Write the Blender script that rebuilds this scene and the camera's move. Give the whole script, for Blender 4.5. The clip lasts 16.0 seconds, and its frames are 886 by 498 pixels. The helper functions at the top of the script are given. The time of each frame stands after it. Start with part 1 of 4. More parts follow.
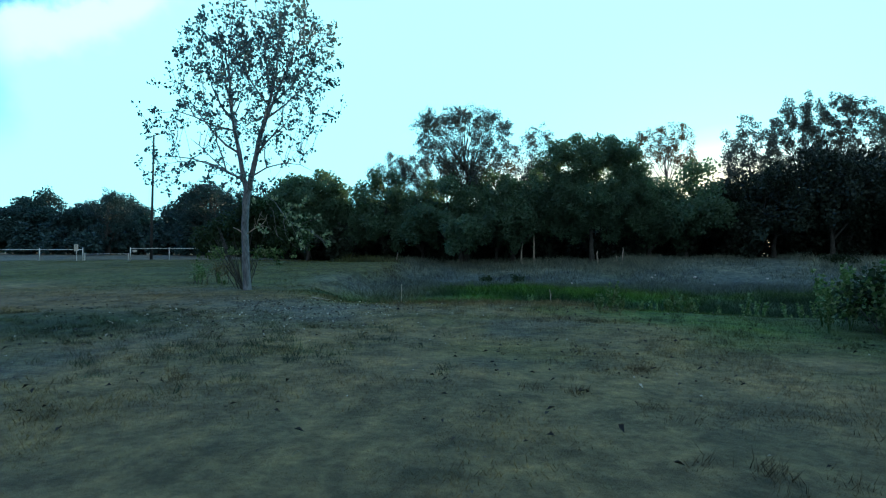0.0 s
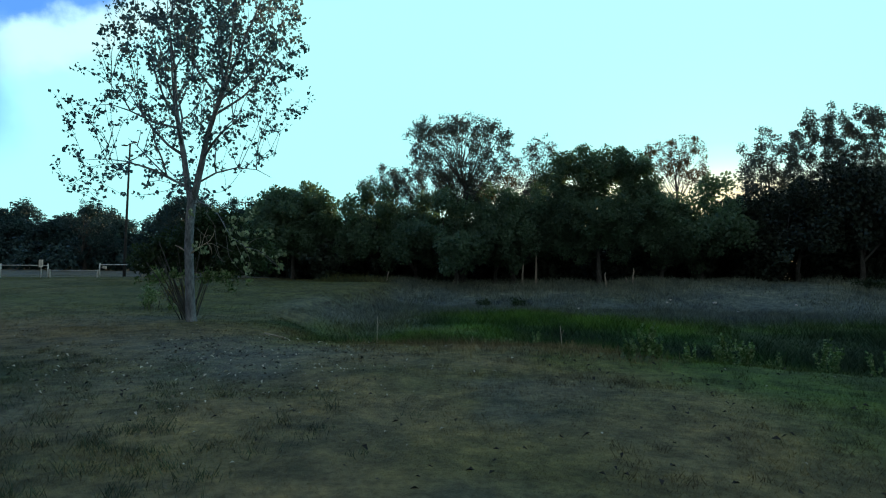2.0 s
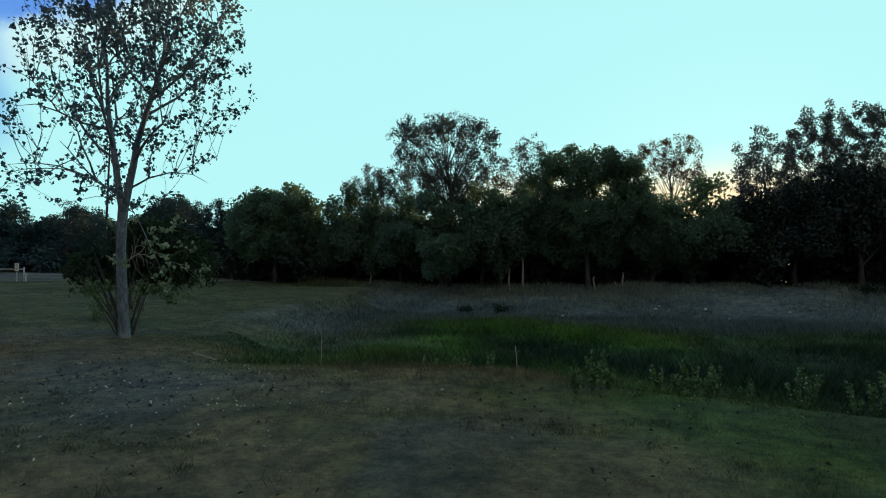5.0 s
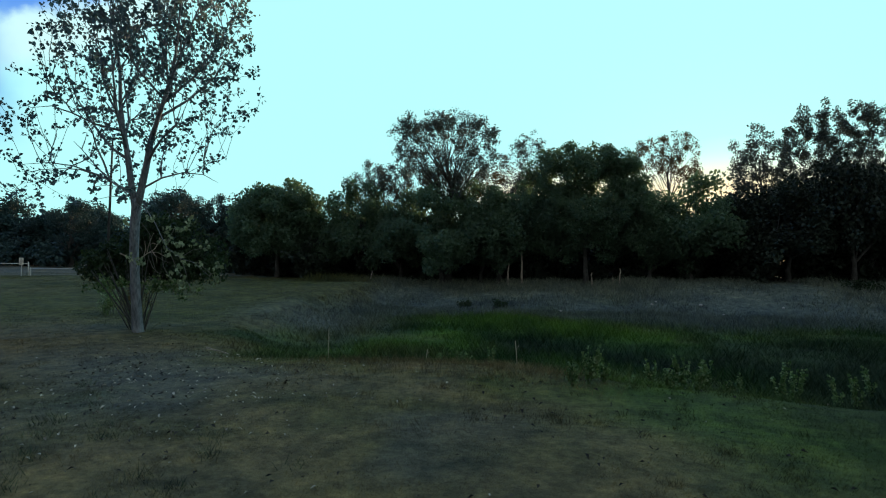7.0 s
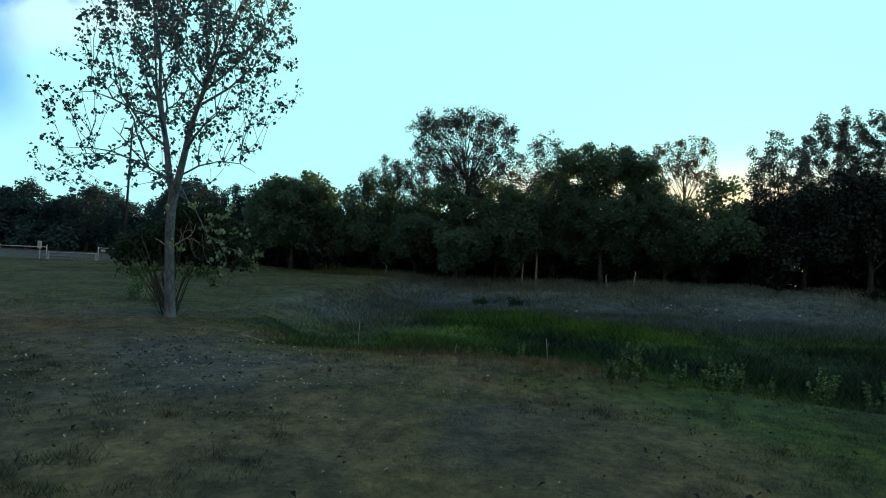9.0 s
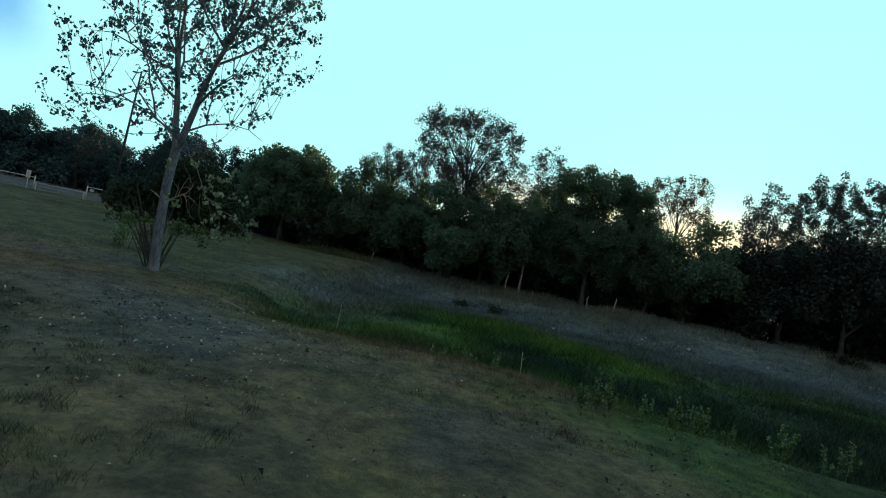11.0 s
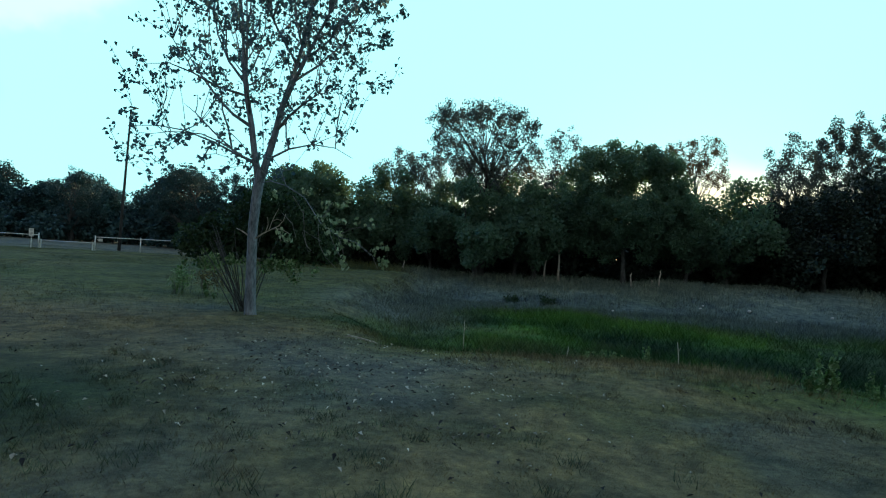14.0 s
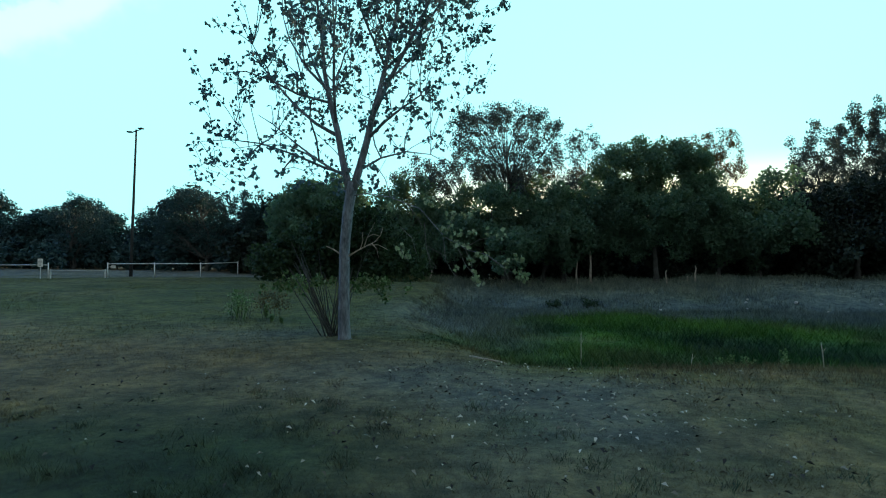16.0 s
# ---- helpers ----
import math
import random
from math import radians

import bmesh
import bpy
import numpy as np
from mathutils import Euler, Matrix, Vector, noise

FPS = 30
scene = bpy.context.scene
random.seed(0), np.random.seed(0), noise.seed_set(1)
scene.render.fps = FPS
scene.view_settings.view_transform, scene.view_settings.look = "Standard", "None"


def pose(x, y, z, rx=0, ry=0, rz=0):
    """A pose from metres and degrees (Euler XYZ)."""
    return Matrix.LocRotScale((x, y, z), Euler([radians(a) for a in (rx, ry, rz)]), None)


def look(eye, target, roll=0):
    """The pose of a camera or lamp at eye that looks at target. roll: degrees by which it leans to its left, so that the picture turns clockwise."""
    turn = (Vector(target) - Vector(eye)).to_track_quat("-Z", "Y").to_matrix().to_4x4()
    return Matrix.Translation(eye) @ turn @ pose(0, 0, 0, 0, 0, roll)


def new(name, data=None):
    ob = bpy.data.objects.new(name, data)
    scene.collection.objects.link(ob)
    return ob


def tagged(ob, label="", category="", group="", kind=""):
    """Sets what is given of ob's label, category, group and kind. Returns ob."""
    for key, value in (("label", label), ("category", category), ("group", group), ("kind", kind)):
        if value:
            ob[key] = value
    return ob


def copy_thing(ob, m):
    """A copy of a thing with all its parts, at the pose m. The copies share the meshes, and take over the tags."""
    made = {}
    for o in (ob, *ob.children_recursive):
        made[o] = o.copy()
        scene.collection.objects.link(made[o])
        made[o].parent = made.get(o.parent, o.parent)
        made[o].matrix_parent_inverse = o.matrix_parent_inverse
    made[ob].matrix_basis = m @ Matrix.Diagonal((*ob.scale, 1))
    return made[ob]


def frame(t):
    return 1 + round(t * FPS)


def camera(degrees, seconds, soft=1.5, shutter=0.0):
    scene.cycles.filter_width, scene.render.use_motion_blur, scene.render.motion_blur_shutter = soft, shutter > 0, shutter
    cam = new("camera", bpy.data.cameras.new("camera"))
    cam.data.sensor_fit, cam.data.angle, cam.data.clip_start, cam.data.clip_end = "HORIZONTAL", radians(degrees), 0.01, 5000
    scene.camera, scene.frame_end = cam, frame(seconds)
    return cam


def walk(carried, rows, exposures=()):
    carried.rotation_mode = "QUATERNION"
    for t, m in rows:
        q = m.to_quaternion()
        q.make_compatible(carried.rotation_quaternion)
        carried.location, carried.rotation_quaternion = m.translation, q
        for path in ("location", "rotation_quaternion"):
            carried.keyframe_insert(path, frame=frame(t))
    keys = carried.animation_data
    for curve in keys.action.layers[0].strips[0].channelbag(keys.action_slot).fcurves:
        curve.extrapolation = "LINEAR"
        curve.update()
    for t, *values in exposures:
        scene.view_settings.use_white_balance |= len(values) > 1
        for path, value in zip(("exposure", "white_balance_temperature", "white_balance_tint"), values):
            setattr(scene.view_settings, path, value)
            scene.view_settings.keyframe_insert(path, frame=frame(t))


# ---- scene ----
cam = camera(75.0, 16.0, 1.1)
PATH = [
    (0, (2.637, 0.178, 1.562), (2.229, 2.136, 1.562), 0.1),
    (0.5, (2.401, 1.461, 1.692), (2.005, 3.422, 1.718), 0.5),
    (1, (2.27, 2.467, 1.756), (1.858, 4.423, 1.8), 0.4),
    (1.5, (2.228, 3.366, 1.818), (1.821, 5.323, 1.891), 0.3),
    (2, (2.257, 3.99, 1.831), (1.85, 5.947, 1.886), 0.6),
    (2.5, (2.356, 4.485, 1.883), (1.963, 6.445, 1.943), -0.5),
    (3, (2.534, 4.902, 1.947), (2.136, 6.861, 2.011), -0.1),
    (3.5, (2.766, 5.168, 2.025), (2.38, 7.13, 2.087), -0.1),
    (4, (2.983, 5.433, 2.062), (2.554, 7.386, 2.131), 0.3),
    (4.5, (3.291, 5.588, 2.124), (2.863, 7.54, 2.199), 0.6),
    (4.7, (3.411, 5.605, 2.166), (2.991, 7.559, 2.233), 0.6),
    (6.8, (3.487, 5.071, 2.362), (3.054, 7.023, 2.367), 0.8),
    (7, (3.439, 4.992, 2.337), (3.024, 6.948, 2.367), 0.7),
    (7.5, (3.203, 4.905, 2.31), (2.799, 6.864, 2.35), 8.8),
    (8, (2.965, 4.787, 2.302), (2.574, 6.748, 2.34), 1.0),
    (8.5, (2.811, 4.637, 2.268), (2.436, 6.601, 2.299), 0.6),
    (8.7, (2.741, 4.684, 2.25), (2.34, 6.643, 2.274), 1.0),
    (10.8, (2.67, 4.47, 2.331), (2.296, 6.434, 2.372), 12.6),
    (11, (2.551, 4.57, 2.329), (2.166, 6.533, 2.342), 12.0),
    (11.5, (2.157, 4.735, 2.323), (1.755, 6.694, 2.364), 12.3),
    (12, (1.616, 4.741, 2.326), (1.242, 6.706, 2.318), 10.7),
    (12.5, (1.127, 4.628, 2.352), (0.772, 6.596, 2.348), 11.3),
    (13, (0.263, 4.812, 2.187), (-0.087, 6.781, 2.151), 11.4),
    (13.5, (-0.636, 4.793, 2.156), (-0.949, 6.768, 2.121), -2.7),
    (14, (-1.317, 5.104, 2.043), (-1.641, 7.078, 2.055), 3.6),
    (14.5, (-2.107, 5.716, 1.931), (-2.513, 7.674, 1.952), 11.9),
    (15, (-3.077, 5.653, 2.067), (-3.42, 7.623, 2.038), 10.6),
    (15.5, (-3.809, 5.765, 1.935), (-4.13, 7.739, 1.92), 1.5),
    (16, (-4.55, 5.751, 2.039), (-4.825, 7.732, 2.076), 0.4),
]
walk(cam, [(t, look(eye, target, roll)) for t, eye, target, roll in PATH], [(0, 0.55, 5450, 5), (1.0, 0.32, 5850, 7), (2.0, 0.05, 6430, 10), (4.0, -0.24, 6800, 18), (8.0, -0.05, 6650, 13), (11.0, -0.06, 6620, 13), (12.5, 0.03, 6480, 11), (14.0, 0.32, 6150, 7), (16.0, 0.36, 6080, 5)])

# ---- world, sun, exposure ----
SUN_AZ, SUN_EL = radians(14.0), radians(4.0)
world = bpy.data.worlds.new("sky")
scene.world = world
world.use_nodes = True
wt = world.node_tree
wt.nodes.clear()
w_out = wt.nodes.new("ShaderNodeOutputWorld")
w_bg = wt.nodes.new("ShaderNodeBackground")
w_sky = wt.nodes.new("ShaderNodeTexSky")
w_sky.sky_type = "NISHITA"
w_sky.sun_disc = False
w_sky.sun_elevation, w_sky.sun_rotation = SUN_EL, SUN_AZ
w_sky.altitude, w_sky.air_density, w_sky.dust_density, w_sky.ozone_density = 150.0, 1.0, 0.6, 3.0
w_dir = wt.nodes.new("ShaderNodeTexCoord").outputs["Generated"]


def w_math(kind, a, b):
    n = wt.nodes.new("ShaderNodeMath")
    n.operation = kind
    for s, v in zip(n.inputs, (a, b)):
        if isinstance(v, float):
            s.default_value = v
        else:
            wt.links.new(v, s)
    return n.outputs[0]


def w_dot(v):
    n = wt.nodes.new("ShaderNodeVectorMath")
    n.operation = "DOT_PRODUCT"
    wt.links.new(w_dir, n.inputs[0])
    n.inputs[1].default_value = v
    return n.outputs["Value"]


def w_ramp(fac, stops):
    r = wt.nodes.new("ShaderNodeValToRGB")
    r.color_ramp.interpolation = "EASE"
    while len(r.color_ramp.elements) < len(stops):
        r.color_ramp.elements.new(0.5)
    for e, (p, c) in zip(r.color_ramp.elements, stops):
        e.position, e.color = p, (*c, 1.0)
    wt.links.new(fac, r.inputs[0])
    return r.outputs[0]


def w_mix(fac, a, b, kind="MIX"):
    m = wt.nodes.new("ShaderNodeMix")
    m.data_type, m.blend_type, m.clamp_factor = "RGBA", kind, True
    for s, v in ((m.inputs[0], fac), (m.inputs[6], a), (m.inputs[7], b)):
        if isinstance(v, float):
            s.default_value = v
        elif isinstance(v, tuple):
            s.default_value = (*v, 1.0)
        else:
            wt.links.new(v, s)
    return m.outputs[2]


# thin evening haze: bright towards the sunset, dusky and warm behind, dimmer overhead
w_side = w_math("MULTIPLY_ADD", w_dot((math.sin(SUN_AZ), math.cos(SUN_AZ), 0.0)), 0.5)
w_side.node.inputs[2].default_value = 0.5
w_haze = w_ramp(w_side, [(0.0, (0.21, 0.2, 0.18)), (0.45, (0.26, 0.28, 0.28)), (0.62, (0.42, 0.76, 0.85)), (0.7, (0.5, 1.08, 1.08))])
w_high = w_ramp(w_dot((0.0, 0.0, 1.0)), [(0.38, (0.0, 0.0, 0.0)), (0.75, (1.0, 1.0, 1.0))])
w_haze = w_mix(w_high, w_haze, (0.36, 0.42, 0.42))
# an opening of clear blue sky with a cloud along its edge
w_noise = wt.nodes.new("ShaderNodeTexNoise")
w_noise.inputs["Scale"].default_value, w_noise.inputs["Detail"].default_value = 14.0, 6.0
wt.links.new(w_dir, w_noise.inputs["Vector"])
w_open = w_math("ADD", w_dot((-0.622, 0.251, 0.742)), w_math("MULTIPLY", w_math("SUBTRACT", w_noise.outputs[0], 0.5), 0.06))
w_haze = w_mix(w_ramp(w_open, [(0.785, (0.0, 0.0, 0.0)), (0.812, (0.8, 0.8, 0.8))]), w_haze, (0.72, 1.08, 1.08))
w_haze = w_mix(w_ramp(w_open, [(0.826, (0.0, 0.0, 0.0)), (0.842, (1.0, 1.0, 1.0))]), w_haze, (0.12, 0.36, 0.95))
# clear blue low down to the west
w_west = w_math("ADD", w_dot((-0.969, 0.206, 0.139)), w_math("MULTIPLY", w_math("SUBTRACT", w_noise.outputs[0], 0.5), 0.03))
w_west = w_math("MULTIPLY", w_ramp(w_west, [(0.862, (0.0, 0.0, 0.0)), (0.9, (1.0, 1.0, 1.0))]), w_ramp(w_dot((0.0, 0.0, 1.0)), [(0.11, (0.0, 0.0, 0.0)), (0.21, (0.9, 0.9, 0.9))]))
w_haze = w_mix(w_west, w_haze, (0.16, 0.5, 0.95))
# low glow where the sun stands behind the wood
w_near = w_ramp(w_dot((math.sin(SUN_AZ) * math.cos(SUN_EL), math.cos(SUN_AZ) * math.cos(SUN_EL), math.sin(SUN_EL))), [(0.9935, (0.0, 0.0, 0.0)), (0.9997, (1.0, 1.0, 1.0))])
w_haze = w_mix(w_near, w_haze, (0.85, 1.06, 0.92))
# golden band of sky just over the horizon round the sunset
w_low = w_math("MULTIPLY", w_ramp(w_dot((0.0, 0.0, 1.0)), [(0.1, (1.0, 1.0, 1.0)), (0.175, (0.0, 0.0, 0.0))]), w_ramp(w_dot((math.sin(SUN_AZ), math.cos(SUN_AZ), 0.0)), [(0.86, (0.0, 0.0, 0.0)), (0.97, (0.85, 0.85, 0.85))]))
w_haze = w_mix(w_low, w_haze, (1.32, 0.96, 0.54))
w_glow = w_mix(1.0, w_sky.outputs[0], (0.1, 0.15, 0.15), "MULTIPLY")
wt.links.new(w_mix(0.15, w_haze, w_glow), w_bg.inputs[0])
w_bg.inputs[1].default_value = 1.15
wt.links.new(w_bg.outputs[0], w_out.inputs[0])

sun_data = bpy.data.lights.new("sun", "SUN")
sun_data.energy, sun_data.angle, sun_data.color = 5.0, radians(0.6), (1.0, 0.72, 0.42)
sun = new("sun", sun_data)
_d = Vector((math.sin(SUN_AZ) * math.cos(SUN_EL), math.cos(SUN_AZ) * math.cos(SUN_EL), math.sin(SUN_EL)))
sun.matrix_world = look(_d * 200, (0, 0, 0))


# ---- small tools ----
def nodes_of(name):
    m = bpy.data.materials.new(name)
    m.use_nodes = True
    t = m.node_tree
    return m, t, t.nodes["Principled BSDF"], t.nodes["Material Output"]


def noise_node(t, scale, detail=4.0, rough=0.6, coords=None):
    n = t.nodes.new("ShaderNodeTexNoise")
    n.inputs["Scale"].default_value, n.inputs["Detail"].default_value, n.inputs["Roughness"].default_value = scale, detail, rough
    if coords is not None:
        t.links.new(coords, n.inputs["Vector"])
    return n


def ramp(t, fac, stops):
    r = t.nodes.new("ShaderNodeValToRGB")
    while len(r.color_ramp.elements) < len(stops):
        r.color_ramp.elements.new(0.5)
    for e, (p, c) in zip(r.color_ramp.elements, stops):
        e.position, e.color = p, (*c, 1.0)
    t.links.new(fac, r.inputs[0])
    return r


def mix_rgb(t, kind, a, b, fac=1.0):
    m = t.nodes.new("ShaderNodeMix")
    m.data_type, m.blend_type = "RGBA", kind
    for sock, v in ((m.inputs[0], fac), (m.inputs[6], a), (m.inputs[7], b)):
        if isinstance(v, (int, float)):
            sock.default_value = v
        elif isinstance(v, tuple):
            sock.default_value = (*v, 1.0)
        else:
            t.links.new(v, sock)
    return m.outputs[2]


def bump(t, height, strength, distance, p):
    b = t.nodes.new("ShaderNodeBump")
    b.inputs["Strength"].default_value, b.inputs["Distance"].default_value = strength, distance
    t.links.new(height, b.inputs["Height"])
    t.links.new(b.outputs[0], p.inputs["Normal"])


def zoned_material(name, rough, bumped):
    """Ground and grass: the zone colour of the mesh, broken up by noise at two scales."""
    m, t, p, _ = nodes_of(name)
    a = t.nodes.new("ShaderNodeAttribute")
    a.attribute_name = "zone"
    g = t.nodes.new("ShaderNodeNewGeometry")
    n1, n2 = noise_node(t, 0.55, 5, 0.65, g.outputs["Position"]), noise_node(t, 9.0, 5, 0.7, g.outputs["Position"])
    c1 = ramp(t, n1.outputs[0], [(0.3, (0.62, 0.68, 0.74)), (0.7, (1.4, 1.3, 1.15))])
    c2 = ramp(t, n2.outputs[0], [(0.3, (0.6, 0.6, 0.62)), (0.75, (1.4, 1.4, 1.35))])
    c = mix_rgb(t, "MULTIPLY", mix_rgb(t, "MULTIPLY", a.outputs["Color"], c1.outputs[0]), c2.outputs[0])
    n3 = noise_node(t, 2.6, 4, 0.6, g.outputs["Position"])
    c = mix_rgb(t, "MULTIPLY", c, ramp(t, n3.outputs[0], [(0.34, (0.62, 0.66, 0.68)), (0.5, (1.0, 1.0, 1.0)), (0.66, (1.42, 1.36, 1.22))]).outputs[0])
    if not bumped:
        v = ramp(t, g.outputs["Random Per Island"], [(0.0, (0.78, 0.78, 0.78)), (1.0, (1.28, 1.26, 1.2))])
        c = mix_rgb(t, "MULTIPLY", c, v.outputs[0])
    t.links.new(c, p.inputs["Base Color"])
    p.inputs["Roughness"].default_value, p.inputs["Specular IOR Level"].default_value = rough, 0.2
    if bumped:
        bump(t, noise_node(t, 14.0, 8, 0.75, g.outputs["Position"]).outputs[0], 0.9, 0.08, p)
    return m


def leaf_material(name, colours, glow=0.35, rough=0.6, through_tint=(1.45, 1.42, 0.95)):
    m, t, p, out = nodes_of(name)
    g = t.nodes.new("ShaderNodeNewGeometry")
    n = noise_node(t, 0.5, 3, 0.6, g.outputs["Position"])
    r = ramp(t, g.outputs["Random Per Island"], [(k / max(1, len(colours) - 1), c) for k, c in enumerate(colours)])
    v = ramp(t, n.outputs[0], [(0.3, (0.7, 0.7, 0.7)), (0.7, (1.25, 1.25, 1.2))])
    c = mix_rgb(t, "MULTIPLY", r.outputs[0], v.outputs[0])
    t.links.new(c, p.inputs["Base Color"])
    p.inputs["Roughness"].default_value, p.inputs["Specular IOR Level"].default_value = rough, 0.25
    tr = t.nodes.new("ShaderNodeBsdfTranslucent")
    t.links.new(mix_rgb(t, "MULTIPLY", c, through_tint), tr.inputs[0])
    mx = t.nodes.new("ShaderNodeMixShader")
    mx.inputs[0].default_value = glow
    t.links.new(p.outputs[0], mx.inputs[1])
    t.links.new(tr.outputs[0], mx.inputs[2])
    t.links.new(mx.outputs[0], out.inputs[0])
    return m


def bark_material(name, dark, light, scale=6.0):
    m, t, p, _ = nodes_of(name)
    co = t.nodes.new("ShaderNodeTexCoord")
    mp = t.nodes.new("ShaderNodeMapping")
    mp.inputs["Scale"].default_value = (1, 1, 0.22)
    t.links.new(co.outputs["Object"], mp.inputs[0])
    n = noise_node(t, scale * 3, 7, 0.7, mp.outputs[0])
    n2 = noise_node(t, scale * 0.4, 3, 0.6, co.outputs["Object"])
    r = ramp(t, n.outputs[0], [(0.36, dark), (0.62, light)])
    v = ramp(t, n2.outputs[0], [(0.3, (0.7, 0.7, 0.72)), (0.7, (1.2, 1.2, 1.2))])
    t.links.new(mix_rgb(t, "MULTIPLY", r.outputs[0], v.outputs[0]), p.inputs["Base Color"])
    p.inputs["Roughness"].default_value = 0.9
    bump(t, n.outputs[0], 0.8, 0.03, p)
    return m


def plain_material(name, colour, rough=0.6, metal=0.0, vary=0.15, scale=8.0):
    m, t, p, _ = nodes_of(name)
    co = t.nodes.new("ShaderNodeTexCoord")
    n = noise_node(t, scale, 5, 0.65, co.outputs["Object"])
    lo, hi = tuple(c * (1 - vary) for c in colour), tuple(min(1, c * (1 + vary)) for c in colour)
    t.links.new(ramp(t, n.outputs[0], [(0.3, lo), (0.7, hi)]).outputs[0], p.inputs["Base Color"])
    p.inputs["Roughness"].default_value, p.inputs["Metallic"].default_value = rough, metal
    bump(t, n.outputs[0], 0.25, 0.01, p)
    return m


M_GROUND = zoned_material("soil_and_thatch", 0.95, True)
M_GRASS = zoned_material("grass_blades", 0.8, False)
# blue of bright sky bleeding round the leaves is put into their colour
M_COTTON = leaf_material("cottonwood_leaf", [(0.05, 0.088, 0.125), (0.075, 0.12, 0.165), (0.105, 0.15, 0.2)], 0.45)
M_FAR = leaf_material("woodland_leaf", [(0.085, 0.15, 0.115), (0.095, 0.165, 0.12), (0.11, 0.18, 0.125)], 0.42)
# shade under the wood and at its right end is put into these colours
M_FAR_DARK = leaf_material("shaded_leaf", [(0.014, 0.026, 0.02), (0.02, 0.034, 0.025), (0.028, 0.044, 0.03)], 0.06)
# sunset gold is put into these leaf colours and their through tint
M_FAR_SUNLIT = leaf_material("thin_crown_leaf", [(0.045, 0.056, 0.05), (0.055, 0.064, 0.05), (0.11, 0.09, 0.05)], 0.36, 0.6, (2.6, 1.7, 0.6))
# grey-blue haze over the far crowns is mixed into these colours
M_FAR_THIN = leaf_material("bare_crown_leaf", [(0.06, 0.084, 0.09), (0.08, 0.106, 0.11), (0.11, 0.128, 0.12)], 0.2, 0.6, (1.3, 1.35, 1.05))
# bluish mist of distance is put into these leaf colours
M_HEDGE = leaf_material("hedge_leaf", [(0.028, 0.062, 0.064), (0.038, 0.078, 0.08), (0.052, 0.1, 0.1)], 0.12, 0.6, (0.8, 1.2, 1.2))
M_SHRUB = leaf_material("shrub_leaf", [(0.016, 0.036, 0.018), (0.026, 0.052, 0.024), (0.044, 0.072, 0.034)], 0.22)
M_WEED = leaf_material("weed_leaf", [(0.05, 0.11, 0.035), (0.1, 0.18, 0.07), (0.27, 0.34, 0.2)], 0.3)
M_HANG = leaf_material("pale_hanging_leaf", [(0.11, 0.15, 0.1), (0.2, 0.25, 0.17), (0.34, 0.39, 0.29)], 0.35)
M_LITTER = leaf_material("dry_leaf", [(0.02, 0.019, 0.017), (0.05, 0.044, 0.036), (0.13, 0.115, 0.09), (0.36, 0.34, 0.29), (0.62, 0.6, 0.54)], 0.1)
M_DARK_FLECK = leaf_material("dark_fleck", [(0.012, 0.013, 0.014), (0.03, 0.028, 0.026)], 0.0, 0.9)
M_BARK = bark_material("cottonwood_bark", (0.09, 0.105, 0.125), (0.25, 0.28, 0.32))
M_HANGBARK = bark_material("pale_twig_bark", (0.1, 0.105, 0.1), (0.22, 0.225, 0.215))
M_FARBARK = bark_material("dark_bark", (0.045, 0.047, 0.044), (0.1, 0.103, 0.098))
M_DEADWOOD = bark_material("bleached_wood", (0.22, 0.19, 0.15), (0.5, 0.44, 0.36), 9.0)
M_ROCK = plain_material("pale_stone", (0.5, 0.48, 0.45), 0.85, 0.0, 0.3)
M_POLE = bark_material("creosoted_pole", (0.025, 0.026, 0.027), (0.055, 0.056, 0.057))
M_RAIL = plain_material("galvanised_pipe", (0.62, 0.63, 0.62), 0.45, 0.3, 0.2)
M_SIGN = plain_material("white_sign_board", (0.78, 0.78, 0.74), 0.5, 0.0, 0.05)
M_INK = plain_material("grey_print", (0.3, 0.3, 0.3), 0.6, 0.0, 0.05)
M_STEM = plain_material("dry_stem", (0.42, 0.38, 0.3), 0.8, 0.0, 0.25)

RNG = np.random.default_rng(7)


def smooth(a, b, v):
    t = np.clip((np.asarray(v, float) - a) / (b - a), 0, 1)
    return t * t * (3 - 2 * t)


def value_noise(x, y, cell, seed):
    """Smooth noise in -1..1 on a plane."""
    x, y = np.asarray(x, float) / cell, np.asarray(y, float) / cell
    x0, y0 = np.floor(x).astype(np.int64), np.floor(y).astype(np.int64)

    def h(i, j):
        v = np.sin(i * 127.1 + j * 311.7 + seed * 74.7) * 43758.5453
        return (v - np.floor(v)) * 2 - 1

    fx, fy = x - x0, y - y0
    fx, fy = fx * fx * (3 - 2 * fx), fy * fy * (3 - 2 * fy)
    return (h(x0, y0) * (1 - fx) + h(x0 + 1, y0) * fx) * (1 - fy) + (h(x0, y0 + 1) * (1 - fx) + h(x0 + 1, y0 + 1) * fx) * fy


def near_edge(x):
    """Where the near bank of the dry pond begins, as y for x."""
    return np.interp(x, [-9, -8, -7.1, -5, -2.5, 0, 2, 3.5, 5.5, 12, 30], [24, 20, 18, 17.0, 17.2, 17.8, 17.6, 17.0, 15.8, 14.0, 13.0])


